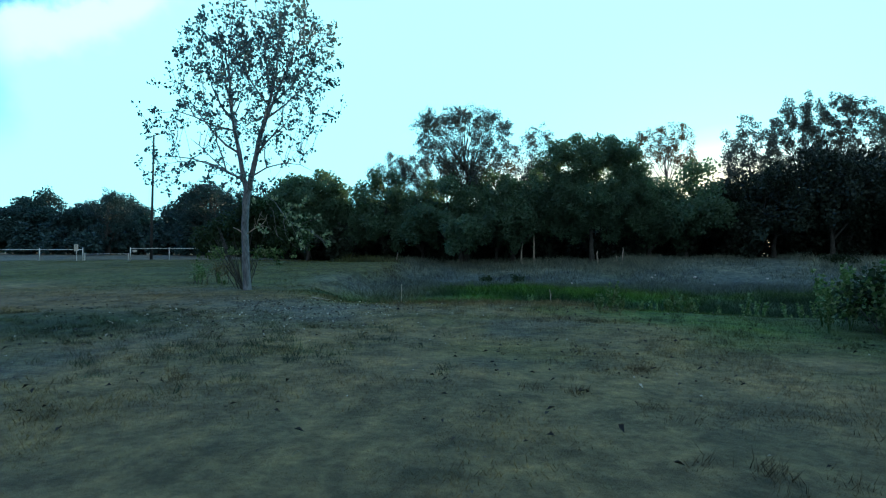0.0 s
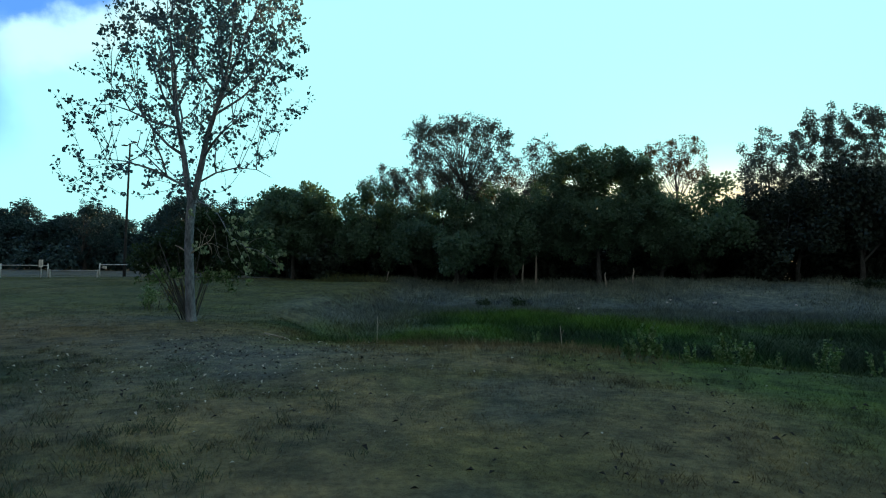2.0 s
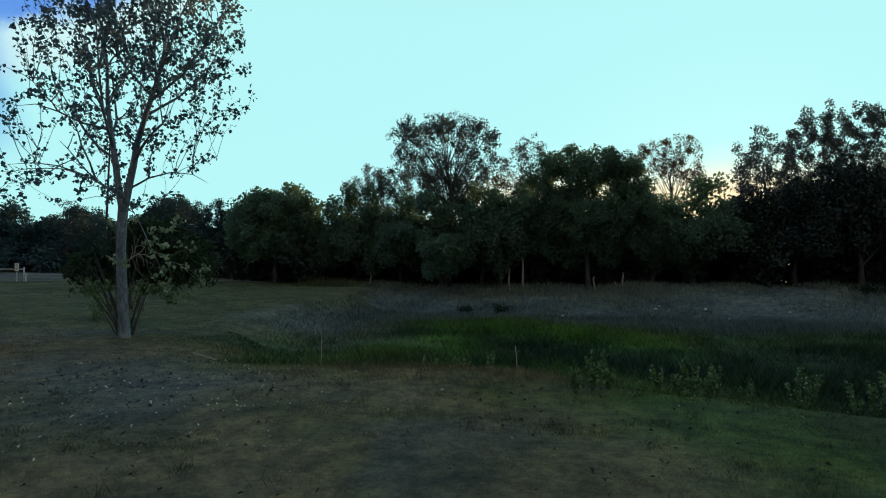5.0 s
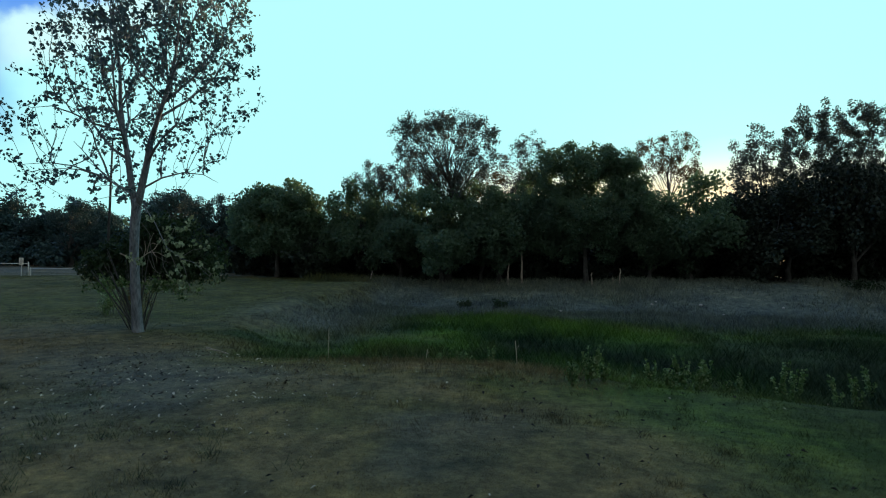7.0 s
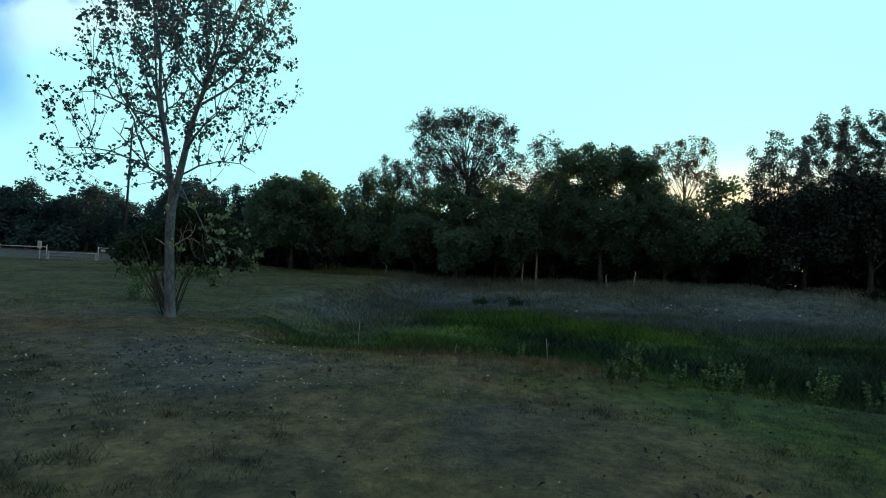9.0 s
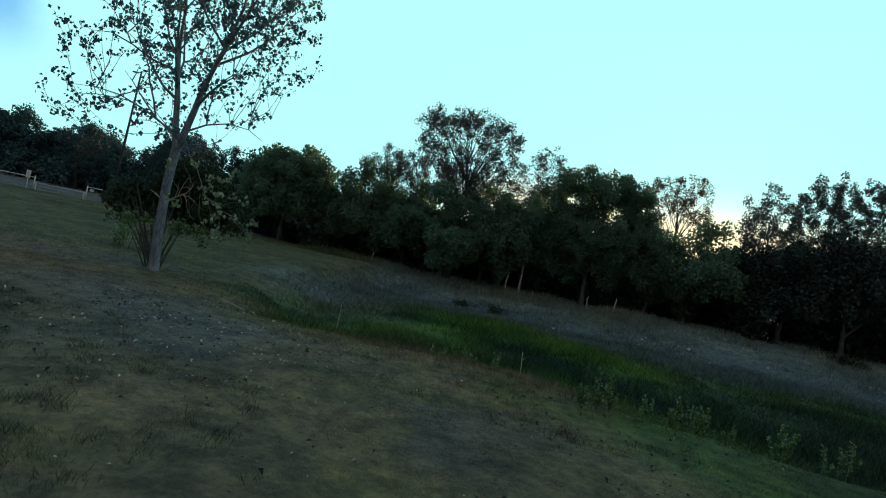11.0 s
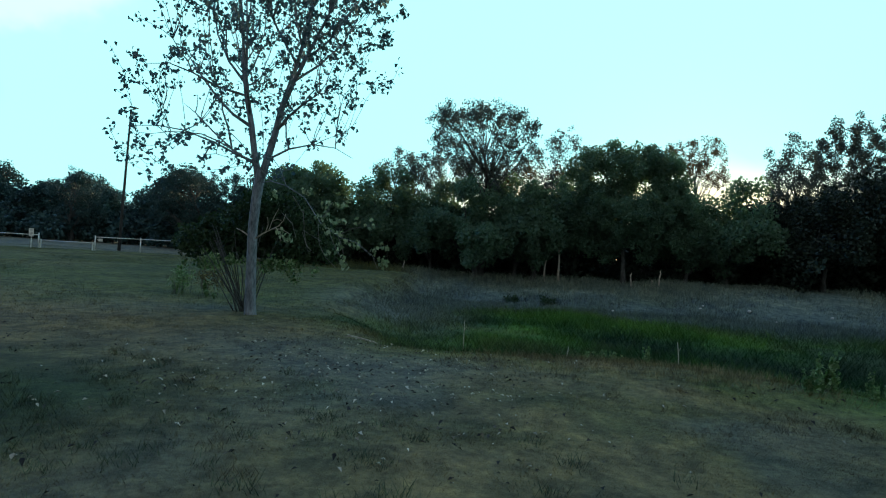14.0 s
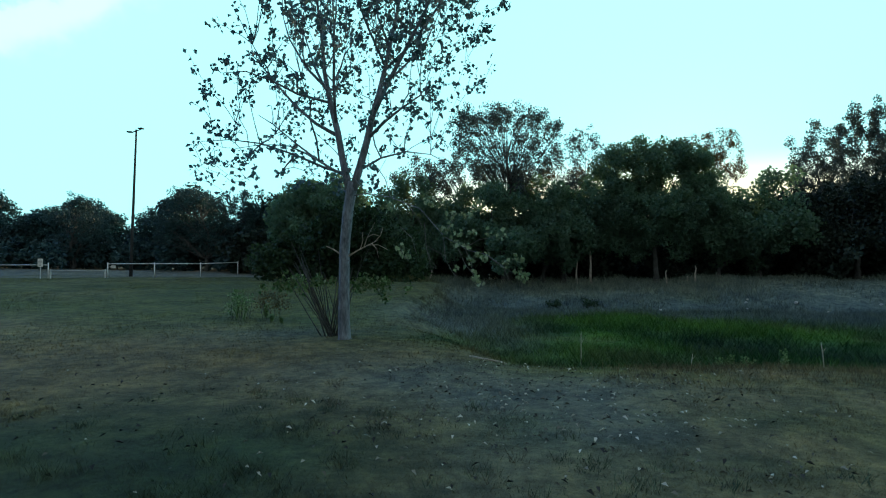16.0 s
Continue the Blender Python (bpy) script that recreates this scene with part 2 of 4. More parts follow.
def basin(x, y):
    """1 in the floor of the dry pond, 0 outside it."""
    x, y = np.asarray(x, float), np.asarray(y, float)
    left = np.interp(y, [18, 20, 26, 33, 42, 50], [-6.6, -7.2, -9.0, -10.2, -10.8, -10.8])
    wave = 0.5 * value_noise(x, y, 2.2, 17)
    return smooth(0, 4.8, y - near_edge(x) + wave) * smooth(0, 2.6, x - left + wave)


def ground_z(x, y):
    x, y = np.asarray(x, float), np.asarray(y, float)
    plain = -0.13 + 0.13 * np.exp(-((x + 8.8) ** 2 + (y - 19.6) ** 2) / 9.0) + 0.62 * smooth(20, 46, y) + 0.12 * np.exp(-((x - 2.2) / 2.6) ** 2 - ((y - 17.0) / 1.6) ** 2)
    floor = np.interp(y, [12, 41, 48.5, 60], [-0.82, -0.88, 0.36, 0.5])
    b = basin(x, y)
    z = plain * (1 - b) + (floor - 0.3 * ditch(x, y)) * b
    near = np.exp(-((x ** 2 + (y - 20) ** 2) / 60.0 ** 2))
    z = z + 0.5 * smooth(0, 14, x) * smooth(40, 49, y) + 0.3 * smooth(-20, -28, x) * smooth(49, 58, y)
    return z + near * (0.05 * value_noise(x, y, 3.1, 1) + 0.02 * value_noise(x, y, 0.8, 2))


def spot(x, y, cx, cy, rx, ry, power=1.0):
    return np.exp(-(((x - cx) / rx) ** 2 + ((y - cy) / ry) ** 2) ** power)


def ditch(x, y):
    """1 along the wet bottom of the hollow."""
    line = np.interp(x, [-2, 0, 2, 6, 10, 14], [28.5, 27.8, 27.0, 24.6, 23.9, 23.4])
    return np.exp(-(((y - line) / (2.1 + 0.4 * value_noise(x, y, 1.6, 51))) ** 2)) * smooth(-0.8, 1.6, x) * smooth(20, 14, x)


def zone_colour(x, y):
    """Colour of the vegetation by place, with some shade painted in."""
    x, y = np.asarray(x, float), np.asarray(y, float)
    n1, n2, n3 = value_noise(x, y, 2.3, 5), value_noise(x, y, 5.5, 6), value_noise(x, y, 1.1, 7)
    c = np.zeros(x.shape + (3,)) + np.array([0.168, 0.137, 0.085])

    def lay(c, k, colour):
        k = np.clip(k, 0, 1)[..., None]
        return c * (1 - k) + np.array(colour) * k

    c = lay(c, 0.15 + 0.4 * n1 + 0.3 * n2 + 0.15 * n3, (0.088, 0.097, 0.032))
    # dull green, blue-grey and straw patches in the mown field
    c = lay(c, 0.65 * smooth(0.15, 0.6, value_noise(x, y, 3.3, 41) * 0.7 + n3 * 0.35), (0.07, 0.08, 0.04))
    c = lay(c, 0.85 * smooth(0.25, 0.6, value_noise(x, y, 1.7, 52) * 0.75 + n2 * 0.35) * smooth(4, 0, x) * smooth(-7, -4, x), (0.09, 0.1, 0.098))
    c = lay(c, 0.8 * smooth(0.3, 0.65, value_noise(x, y, 2.6, 53) * 0.8 + n3 * 0.25), (0.178, 0.152, 0.086))
    c = lay(c, 0.9 * spot(x, y, -13.5, 16.0, 5.5, 4.4) * (1 + 0.4 * n1), (0.165, 0.12, 0.072))
    c = lay(c, smooth(20, 26, y) * smooth(-6, -11, x) * (0.85 + 0.3 * n2), (0.08, 0.09, 0.034))
    c = lay(c, 0.7 * smooth(0.2, 0.7, value_noise(x * 0.35, y, 1.3, 54)) * smooth(22, 26, y) * smooth(-9, -14, x), (0.045, 0.058, 0.03))
    c = lay(c, 0.75 * smooth(9.5, 5.5, y + n2) * smooth(-6, -3, x), (0.15, 0.126, 0.078))
    bare = spot(x, y, -5.4, 16.3, 3.4, 2.1, 1.5) + 0.5 * spot(x, y, -4.0, 13.4, 2.0, 2.4) + 0.7 * spot(x, y, -10.6, 21.2, 2.2, 1.2)
    c = lay(c, bare * (1 + 0.6 * n1 + 0.3 * n3), (0.125, 0.128, 0.12))
    c = lay(c, 1.1 * spot(x, y, -8.8, 11.4, 3.2, 2.8, 1.4) * (1 + 0.3 * n1), (0.032, 0.05, 0.028))
    # green growth creeping out of the hollow, and a straw fringe along its lip
    d = y - near_edge(x)
    c = lay(c, 0.9 * np.maximum(smooth(-5.5, -1.5, d + 1.6 * n1 + 0.8 * n3) * smooth(2.5, 5.5, x), smooth(-8, -4, d + 2.2 * n1) * smooth(4.0, 6.5, x)) * (0.8 + 0.4 * n2), (0.04, 0.115, 0.022))
    # edge dimming on the left, laid into the colour as dark olive
    c = lay(c, 0.12 * smooth(-7, -10, x), (0.045, 0.06, 0.025))
    c = lay(c, 0.7 * smooth(-1.4, 1.4, d + 1.1 * n1 + 0.7 * n3) * smooth(-6.5, -4, x), (0.055, 0.085, 0.03))
    c = lay(c, 0.55 * np.exp(-((d - 0.2) / 0.9) ** 2) * (0.6 + 0.7 * n1) * smooth(-7, -4, x) * smooth(5, 2, x), (0.15, 0.122, 0.062))
    b = basin(x, y)
    back = 32.2 + 2.6 * smooth(3, 8, x) + 7.0 * np.exp(-((x - 0.5) / 4.5) ** 2) - 4.5 * smooth(-3.5, -7, x) + 3 * n2
    lush = smooth(0.12, 0.6, b + 0.25 * n1 + 0.15 * value_noise(x, y, 0.9, 44)) * smooth(back + 1, back - 5, y) * smooth(-6, -2.5, d)
    wild = b * smooth(back - 4, back + 2, y)
    c = lay(c, wild, (0.098, 0.13, 0.14))
    c = lay(c, wild * smooth(0.0, 0.7, n1 + 0.5 * n2), (0.072, 0.1, 0.092))
    c = lay(c, smooth(42, 46, y) * smooth(-14, -8, x) * (0.7 + 0.4 * n1), (0.165, 0.195, 0.18))
    bright = np.clip(0.35 + 0.5 * value_noise(x, y, 1.7, 45) + 0.4 * value_noise(x, y, 4.5, 46) + 0.5 * spot(x, y, -4, 25.5, 4.5, 2.6) + 0.35 * spot(x, y, 0.8, 33.5, 4, 2.2), 0, 1)[..., None]
    green = np.array([0.014, 0.056, 0.013]) * (1 - bright) + np.array([0.078, 0.17, 0.024]) * bright
    lush = lush[..., None]
    c = c * (1 - lush) + green * lush
    c = lay(c, 0.75 * smooth(-2.0, -5.5, x) * smooth(0.1, 0.5, b) * smooth(back + 1, back - 5, y) * (0.8 + 0.5 * n1), (0.06, 0.082, 0.05))
    c = lay(c, 0.4 * smooth(0.2, 0.6, value_noise(x, y, 2.1, 57) + 0.4 * n3) * smooth(0.2, 0.6, b) * smooth(back + 1, back - 5, y), (0.082, 0.09, 0.042))
    c = lay(c, 0.85 * spot(x, y, -6.7, 21.8, 1.7, 2.3) * (1 + 0.4 * n3), (0.032, 0.066, 0.028))
    # deep shade and wet of the ditch, painted in as near-black green
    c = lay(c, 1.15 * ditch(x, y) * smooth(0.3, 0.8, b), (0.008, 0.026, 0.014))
    # dark growth on the right, with shade and edge dimming put into its colour
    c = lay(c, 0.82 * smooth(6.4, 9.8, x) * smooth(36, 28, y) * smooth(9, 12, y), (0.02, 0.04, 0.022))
    c = lay(c, 0.75 * smooth(0.3, 1.8, y - 43.6 - 0.38 * (x + 39.5) + 0.5 * n1) * smooth(-14, -22, x), (0.15, 0.152, 0.152))
    c = lay(c, spot(x, y, -7.6, 29.5, 2.2, 3.6) * (1 + 0.4 * n1), (0.13, 0.155, 0.165))
    return c * np.array([1.0, 1.05, 0.97])


def part(name, bm, material, parent, label=""):
    me = bpy.data.meshes.new(name)
    bm.to_mesh(me)
    bm.free()
    return part_mesh(name, me, material, parent, label)


def part_mesh(name, me, material, parent, label=""):
    me.materials.append(material)
    ob = new(name, me)
    ob.parent = parent
    if label:
        tagged(ob, label)
    return ob


def thing(name, place, label, category, group="", kind="", turn=0.0):
    ob = new(name)
    ob.empty_display_size = 0.2
    ob.matrix_basis = pose(*place, 0, 0, turn)
    return tagged(ob, label, category, group, kind)


def mesh_from(name, verts, faces_n, loops, smooth_faces=False):
    """A mesh from arrays: verts (n, 3), corners per face, and the corners."""
    me = bpy.data.meshes.new(name)
    me.vertices.add(len(verts))
    me.vertices.foreach_set("co", np.ascontiguousarray(verts, np.float32).ravel())
    me.loops.add(len(loops))
    me.loops.foreach_set("vertex_index", np.ascontiguousarray(loops, np.int32))
    me.polygons.add(len(faces_n))
    starts = np.r_[0, np.cumsum(faces_n)[:-1]]
    me.polygons.foreach_set("loop_start", np.ascontiguousarray(starts, np.int32))
    me.update(calc_edges=True)
    if smooth_faces:
        me.polygons.foreach_set("use_smooth", np.ones(len(faces_n), bool))
    return me


def colour_points(me, rgb):
    a = me.color_attributes.new("zone", "FLOAT_COLOR", "POINT")
    a.data.foreach_set("color", np.c_[rgb, np.ones(len(rgb))].astype(np.float32).ravel())


def tube(bm, pts, radii, sides=8, cap=True):
    """A tapered round branch through points."""
    pts = [Vector(p) for p in pts]
    rings, side = [], None
    for i, p in enumerate(pts):
        d = (pts[min(i + 1, len(pts) - 1)] - pts[max(i - 1, 0)]).normalized()
        if side is None:
            side = d.orthogonal().normalized()
        side = (side - d * side.dot(d)).normalized()
        up = d.cross(side)
        rings.append([bm.verts.new(p + (side * math.cos(a) + up * math.sin(a)) * radii[i]) for a in (2 * math.pi * k / sides for k in range(sides))])
    for a, b in zip(rings, rings[1:]):
        for k in range(sides):
            f = bm.faces.new((a[k], a[(k + 1) % sides], b[(k + 1) % sides], b[k]))
            f.smooth = True
    if cap:
        bm.faces.new(rings[-1])
        bm.faces.new(rings[0][::-1])


def box(bm, lo, hi, bevel=0.0):
    r = bmesh.ops.create_cube(bm, size=1.0, matrix=Matrix.LocRotScale([(a + b) / 2 for a, b in zip(lo, hi)], None, [b - a for a, b in zip(lo, hi)]))
    if bevel:
        edges = list({e for v in r["verts"] for e in v.link_edges})
        bmesh.ops.bevel(bm, geom=edges, offset=bevel, segments=2, affect="EDGES")


def leaf_cloud(name, centres, spread, count, size, rng, droop=0.3):
    """Many small folded leaves in loose clusters. centres (n, 3); spread and count per cluster may be arrays."""
    n = len(centres)
    count = np.broadcast_to(np.asarray(count), (n,)).astype(int)
    spread = np.broadcast_to(np.asarray(spread, float).reshape(-1, 1) if np.ndim(spread) == 1 else np.asarray(spread, float), (n, 3))
    idx = np.repeat(np.arange(n), count)
    m = len(idx)
    d = rng.normal(size=(m, 3))
    d /= np.linalg.norm(d, axis=1, keepdims=True)
    c = np.asarray(centres)[idx] + d * spread[idx] * rng.random((m, 1)) ** 0.45
    a = rng.normal(size=(m, 3))
    a[:, 2] -= droop
    a /= np.linalg.norm(a, axis=1, keepdims=True)
    b = np.cross(a, rng.normal(size=(m, 3)))
    b /= np.linalg.norm(b, axis=1, keepdims=True) + 1e-9
    nrm = np.cross(a, b)
    s = size * rng.uniform(0.6, 1.35, (m, 1))
    fold = nrm * s * 0.18
    v = np.stack([c - a * s * 0.5, c + b * s * 0.42 + fold - a * s * 0.08, c + a * s * 0.55, c - b * s * 0.42 + fold - a * s * 0.08], 1).reshape(-1, 3)
    k = np.arange(m)[:, None] * 4
    loops = np.concatenate([k + [0, 1, 2], k + [0, 2, 3]], 1).ravel()
    return mesh_from(name, v, np.full(2 * m, 3), loops)


def grow(limbs, targets, rng, up=0.35, reach=9.0, sag=-0.1):
    """Joins target points to a skeleton of limbs by curved twigs. limbs: lists of (point, radius). Returns branches as (points, radii)."""
    nodes = [(np.array(p, float), r) for limb in limbs for p, r in limb]
    pos = np.array([p for p, _ in nodes])
    rad = np.array([r for _, r in nodes])
    order = np.argsort([np.linalg.norm(pos - t, axis=1).min() for t in targets])
    out = []
    for o in order:
        t = np.asarray(targets[o], float)
        off = t - pos
        far = np.linalg.norm(off, axis=1)
        cost = far - up * off[:, 2] + 0.25 * (rad < 0.008)
        b = int(np.argmin(cost))
        length = far[b]
        if length < 0.05 or length > reach:
            continue
        steps = max(3, int(length / 0.35))
        r0 = min(rad[b] * 0.75, 0.006 + 0.014 * length)
        bend = rng.normal(size=3) * length * 0.08 + np.array([0, 0, sag * length])
        s = np.linspace(0, 1, steps + 1)[:, None]
        pts = pos[b] + off[b] * s + bend * (4 * s * (1 - s)) * 0.6 + rng.normal(size=(steps + 1, 3)) * 0.02 * length * (s * (1 - s)) * 4
        rs = r0 * (1 - 0.7 * s[:, 0]) + 0.002
        out.append((pts, rs))
        pos, rad = np.vstack([pos, pts[1:]]), np.r_[rad, rs[1:]]
    return out


# ---- ground ----
def stretch(lo, hi, step, far):
    inner = np.arange(lo, hi + step / 2, step)
    out = np.cumsum(step * 1.22 ** np.arange(1, 60))
    out = out[out < far]
    return np.r_[(lo - out)[::-1], inner, hi + out]


gx, gy = stretch(-26, 22, 0.3, 2600), stretch(-4, 52, 0.3, 2600)
GX, GY = np.meshgrid(gx, gy)
gv = np.stack([GX, GY, ground_z(GX, GY)], -1).reshape(-1, 3)
ni, nj = len(gx), len(gy)
q = (np.arange(nj - 1)[:, None] * ni + np.arange(ni - 1)).ravel()[:, None] + np.array([0, 1, ni + 1, ni])
ground_me = mesh_from("ground", gv, np.full(len(q), 4), q.ravel(), True)
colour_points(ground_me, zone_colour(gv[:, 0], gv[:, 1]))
ground_me.materials.append(M_GROUND)
tagged(new("ground", ground_me), "dry grassy field with a shallow weedy hollow", "ground", kind="structure")


def blades(name, x, y, height, width, lean, rng, label, lift=1.0, colour=None):
    n = len(x)
    z = ground_z(x, y)
    a = rng.uniform(0, 2 * math.pi, n)
    side = np.stack([np.cos(a), np.sin(a), 0 * a], 1) * (width * rng.uniform(0.6, 1.3, n))[:, None] * 0.5
    b = rng.uniform(0, 2 * math.pi, n)
    h = height * rng.uniform(0.45, 1.25, n)
    tip = np.stack([np.cos(b) * lean * h, np.sin(b) * lean * h, h], 1) * rng.uniform(0.7, 1.0, (n, 1))
    base = np.stack([x, y, z - 0.01], 1)
    v = np.stack([base - side, base + side, base + tip], 1).reshape(-1, 3)
    me = mesh_from(name, v, np.full(n, 3), np.arange(3 * n))
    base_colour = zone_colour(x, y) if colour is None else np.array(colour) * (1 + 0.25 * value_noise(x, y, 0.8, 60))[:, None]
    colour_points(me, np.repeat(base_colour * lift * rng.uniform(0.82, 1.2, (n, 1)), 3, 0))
    me.materials.append(M_GRASS)
    return tagged(new(name, me), label, "grass", kind="stuff")


def scatter(n, x0, x1, y0, y1, rng, patch=0.0, cell=0.7, seed=3):
    x, y = rng.uniform(x0, x1, n), rng.uniform(y0, y1, n)
    if patch:
        keep = rng.random(n) < np.clip(0.5 + patch * value_noise(x, y, cell, seed) + 0.4 * value_noise(x, y, cell * 4, seed + 1), 0.06, 1)
        x, y = x[keep], y[keep]
    return x, y


x, y = scatter(350000, -15, 13, 2.5, 18.5, RNG, 0.6, 0.6)
keep = RNG.random(len(x)) > 0.75 * np.exp(-(((x + 5.6) / 3.6) ** 2 + ((y - 16.0) / 2.2) ** 2) ** 1.5)
x, y = x[keep], y[keep]
blades("dry_grass", x, y, 0.055 + 0.035 * np.clip(value_noise(x, y, 1.1, 9), -0.6, 1), 0.009, 0.8, RNG, "short dry brown and olive grass on the near field")
x, y = scatter(200000, -45, -4, 16.5, 50, RNG, 0.35, 1.4)
keep = basin(x, y) < 0.3
x, y = x[keep], y[keep]
blades("field_grass", x, y, 0.075, 0.02, 0.8, RNG, "short olive grass of the field by the fence")
x, y = scatter(220000, -9, 24, 13, 41, RNG, 0.5, 1.2)
keep = (y > near_edge(x) - 1.5 * smooth(-6, -2, x) + 1.4 * value_noise(x, y, 1.0, 4)) & (basin(x, y) + 0.12 * value_noise(x, y, 0.9, 44) > -0.07 * smooth(-6, -2, x) + 0.02)
x, y = x[keep], y[keep]
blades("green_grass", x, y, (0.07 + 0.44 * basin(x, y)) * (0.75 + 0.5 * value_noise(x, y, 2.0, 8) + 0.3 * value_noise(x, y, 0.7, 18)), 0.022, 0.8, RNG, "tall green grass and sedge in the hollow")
x, y = scatter(160000, -16, 40, 29, 52, RNG, 0.5, 1.8)
keep = (basin(x, y) > 0.2) | (y > 44)
x, y = x[keep], y[keep]
blades("grey_weeds", x, y, (0.05 + 0.27 * smooth(30, 38, y) + 0.26 * smooth(43, 47, y)) * (0.8 + 0.5 * value_noise(x, y, 2.5, 12)), 0.04, 0.5, RNG, "grey-brown dry weeds on the far bank")


# darker, taller tufts in the near grass
cx, cy = scatter(480, -13, 10, 4.5, 16, RNG)
keep = value_noise(cx, cy, 3.0, 23) > -0.05
cx, cy = cx[keep], cy[keep]
idx = np.repeat(np.arange(len(cx)), RNG.integers(14, 60, len(cx)))
x, y = cx[idx] + RNG.normal(0, 0.09, len(idx)), cy[idx] + RNG.normal(0, 0.09, len(idx))
keep = y < near_edge(x)
x, y = x[keep], y[keep]
blades("grass_tufts", x, y, 0.13, 0.008, 0.7, RNG, "taller dark grass tufts in the near field", 0.55)

# rank dark grass in two patches of the near field
cx, cy = np.r_[RNG.normal(-2.6, 1.7, 80), RNG.normal(-8.2, 1.9, 90)], np.r_[RNG.normal(9.2, 1.5, 80), RNG.normal(11.0, 1.7, 90)]
idx = np.repeat(np.arange(len(cx)), RNG.integers(20, 70, len(cx)))
x, y = cx[idx] + RNG.normal(0, 0.1, len(idx)), cy[idx] + RNG.normal(0, 0.1, len(idx))
blades("rank_grass", x, y, 0.15 + 0.05 * value_noise(x, y, 0.6, 71), 0.009, 0.6, RNG, "taller dark blue-green grass in two patches", 1.0, (0.05, 0.075, 0.05))

# a fringe of taller straw along the lip of the hollow
x, y = scatter(36000, -3.5, 8, 14, 20.5, RNG, 0.7, 1.3, 61)
d = y - near_edge(x) + 0.6 * value_noise(x, y, 1.8, 62)
keep = (d > -0.9) & (d < 1.5) & (RNG.random(len(x)) < smooth(-3.5, -1, x) * smooth(5, 2, x))
x, y = x[keep], y[keep]
blades("straw_fringe", x, y, 0.2 + 0.08 * value_noise(x, y, 1.5, 63), 0.011, 0.7, RNG, "taller straw-coloured grass along the lip of the hollow", 1.0, (0.15, 0.132, 0.075))


# ---- the cottonwood ----
def cottonwood():
    rng = np.random.default_rng(21)
    bx, by = -9.06, 20.05
    t = thing("cottonwood_tree", (bx, by, float(ground_z(bx, by))), "young grey-barked cottonwood with a forked trunk and thin crown", "tree")
    trunk = [((0.02, 0, -0.15), 0.21), ((0.0, 0, 0.05), 0.165), ((-0.02, 0, 0.5), 0.145), ((-0.04, 0.01, 1.4), 0.135), ((-0.04, 0, 2.4), 0.128), ((0.02, 0, 3.2), 0.13), ((0.1, 0, 3.75), 0.135), ((0.12, 0, 3.95), 0.11)]
    left = [((0.06, 0.0, 3.7), 0.105), ((-0.12, 0.05, 4.35), 0.09), ((-0.3, 0.1, 5.2), 0.082), ((-0.5, 0.15, 5.9), 0.07), ((-0.72, 0.25, 6.8), 0.055), ((-0.85, 0.35, 7.9), 0.042), ((-1.0, 0.3, 8.9), 0.028), ((-1.2, 0.3, 9.6), 0.014)]
    right = [((0.14, 0.0, 3.75), 0.11), ((0.32, -0.05, 4.3), 0.1), ((0.5, -0.1, 4.9), 0.09), ((0.66, -0.15, 5.55), 0.08), ((0.8, -0.1, 6.1), 0.066), ((0.95, 0.1, 7.0), 0.054), ((1.15, 0.2, 8.1), 0.042), ((1.25, 0.2, 9.2), 0.028), ((1.3, 0.15, 10.4), 0.012)]
    fork = [((0.7, -0.15, 5.6), 0.06), ((1.05, -0.35, 6.2), 0.054), ((1.55, -0.6, 6.95), 0.045), ((2.05, -0.75, 7.8), 0.033), ((2.5, -0.9, 8.6), 0.02), ((2.8, -0.9, 9.2), 0.01)]
    low_left = [((-0.28, 0.1, 5.1), 0.05), ((-0.9, 0.2, 5.45), 0.042), ((-1.5, 0.35, 5.95), 0.034), ((-2.2, 0.5, 6.7), 0.024), ((-2.7, 0.6, 7.3), 0.012)]
    sag_left = [((-0.1, 0.0, 4.1), 0.034), ((-0.7, -0.1, 4.45), 0.028), ((-1.4, 0.1, 4.95), 0.021), ((-2.1, 0.3, 5.5), 0.014), ((-2.6, 0.5, 5.8), 0.006)]
    side_left = [((-0.08, 0.02, 4.15), 0.04), ((-0.7, 0.25, 4.35), 0.034), ((-1.5, 0.35, 4.7), 0.027), ((-2.4, 0.3, 5.0), 0.02), ((-3.2, 0.2, 5.1), 0.013), ((-4.0, 0.1, 5.05), 0.006)]
    out_left = [((-0.5, 0.15, 5.95), 0.036), ((-1.3, -0.05, 6.15), 0.03), ((-1.9, -0.25, 6.45), 0.022), ((-2.5, -0.4, 6.65), 0.014), ((-3.1, -0.5, 6.6), 0.006)]
    back_left = [((-0.45, 0.12, 5.7), 0.04), ((-0.8, 0.7, 6.4), 0.034), ((-1.35, 1.2, 7.3), 0.026), ((-1.8, 1.5, 8.4), 0.012)]
    side_right = [((0.55, -0.1, 5.0), 0.045), ((1.0, -0.4, 5.3), 0.038), ((1.5, -0.7, 5.55), 0.026), ((1.95, -0.8, 5.8), 0.016), ((2.2, -0.8, 6.2), 0.007)]
    low_right = [((0.28, -0.05, 4.2), 0.034), ((0.8, 0.15, 4.55), 0.026), ((1.4, 0.3, 4.72), 0.018), ((2.0, 0.4, 4.66), 0.011), ((2.5, 0.4, 4.4), 0.005)]
    back_right = [((0.85, 0.0, 6.3), 0.04), ((1.2, 0.8, 7.0), 0.032), ((1.7, 1.3, 7.8), 0.022), ((2.0, 1.6, 8.7), 0.012)]
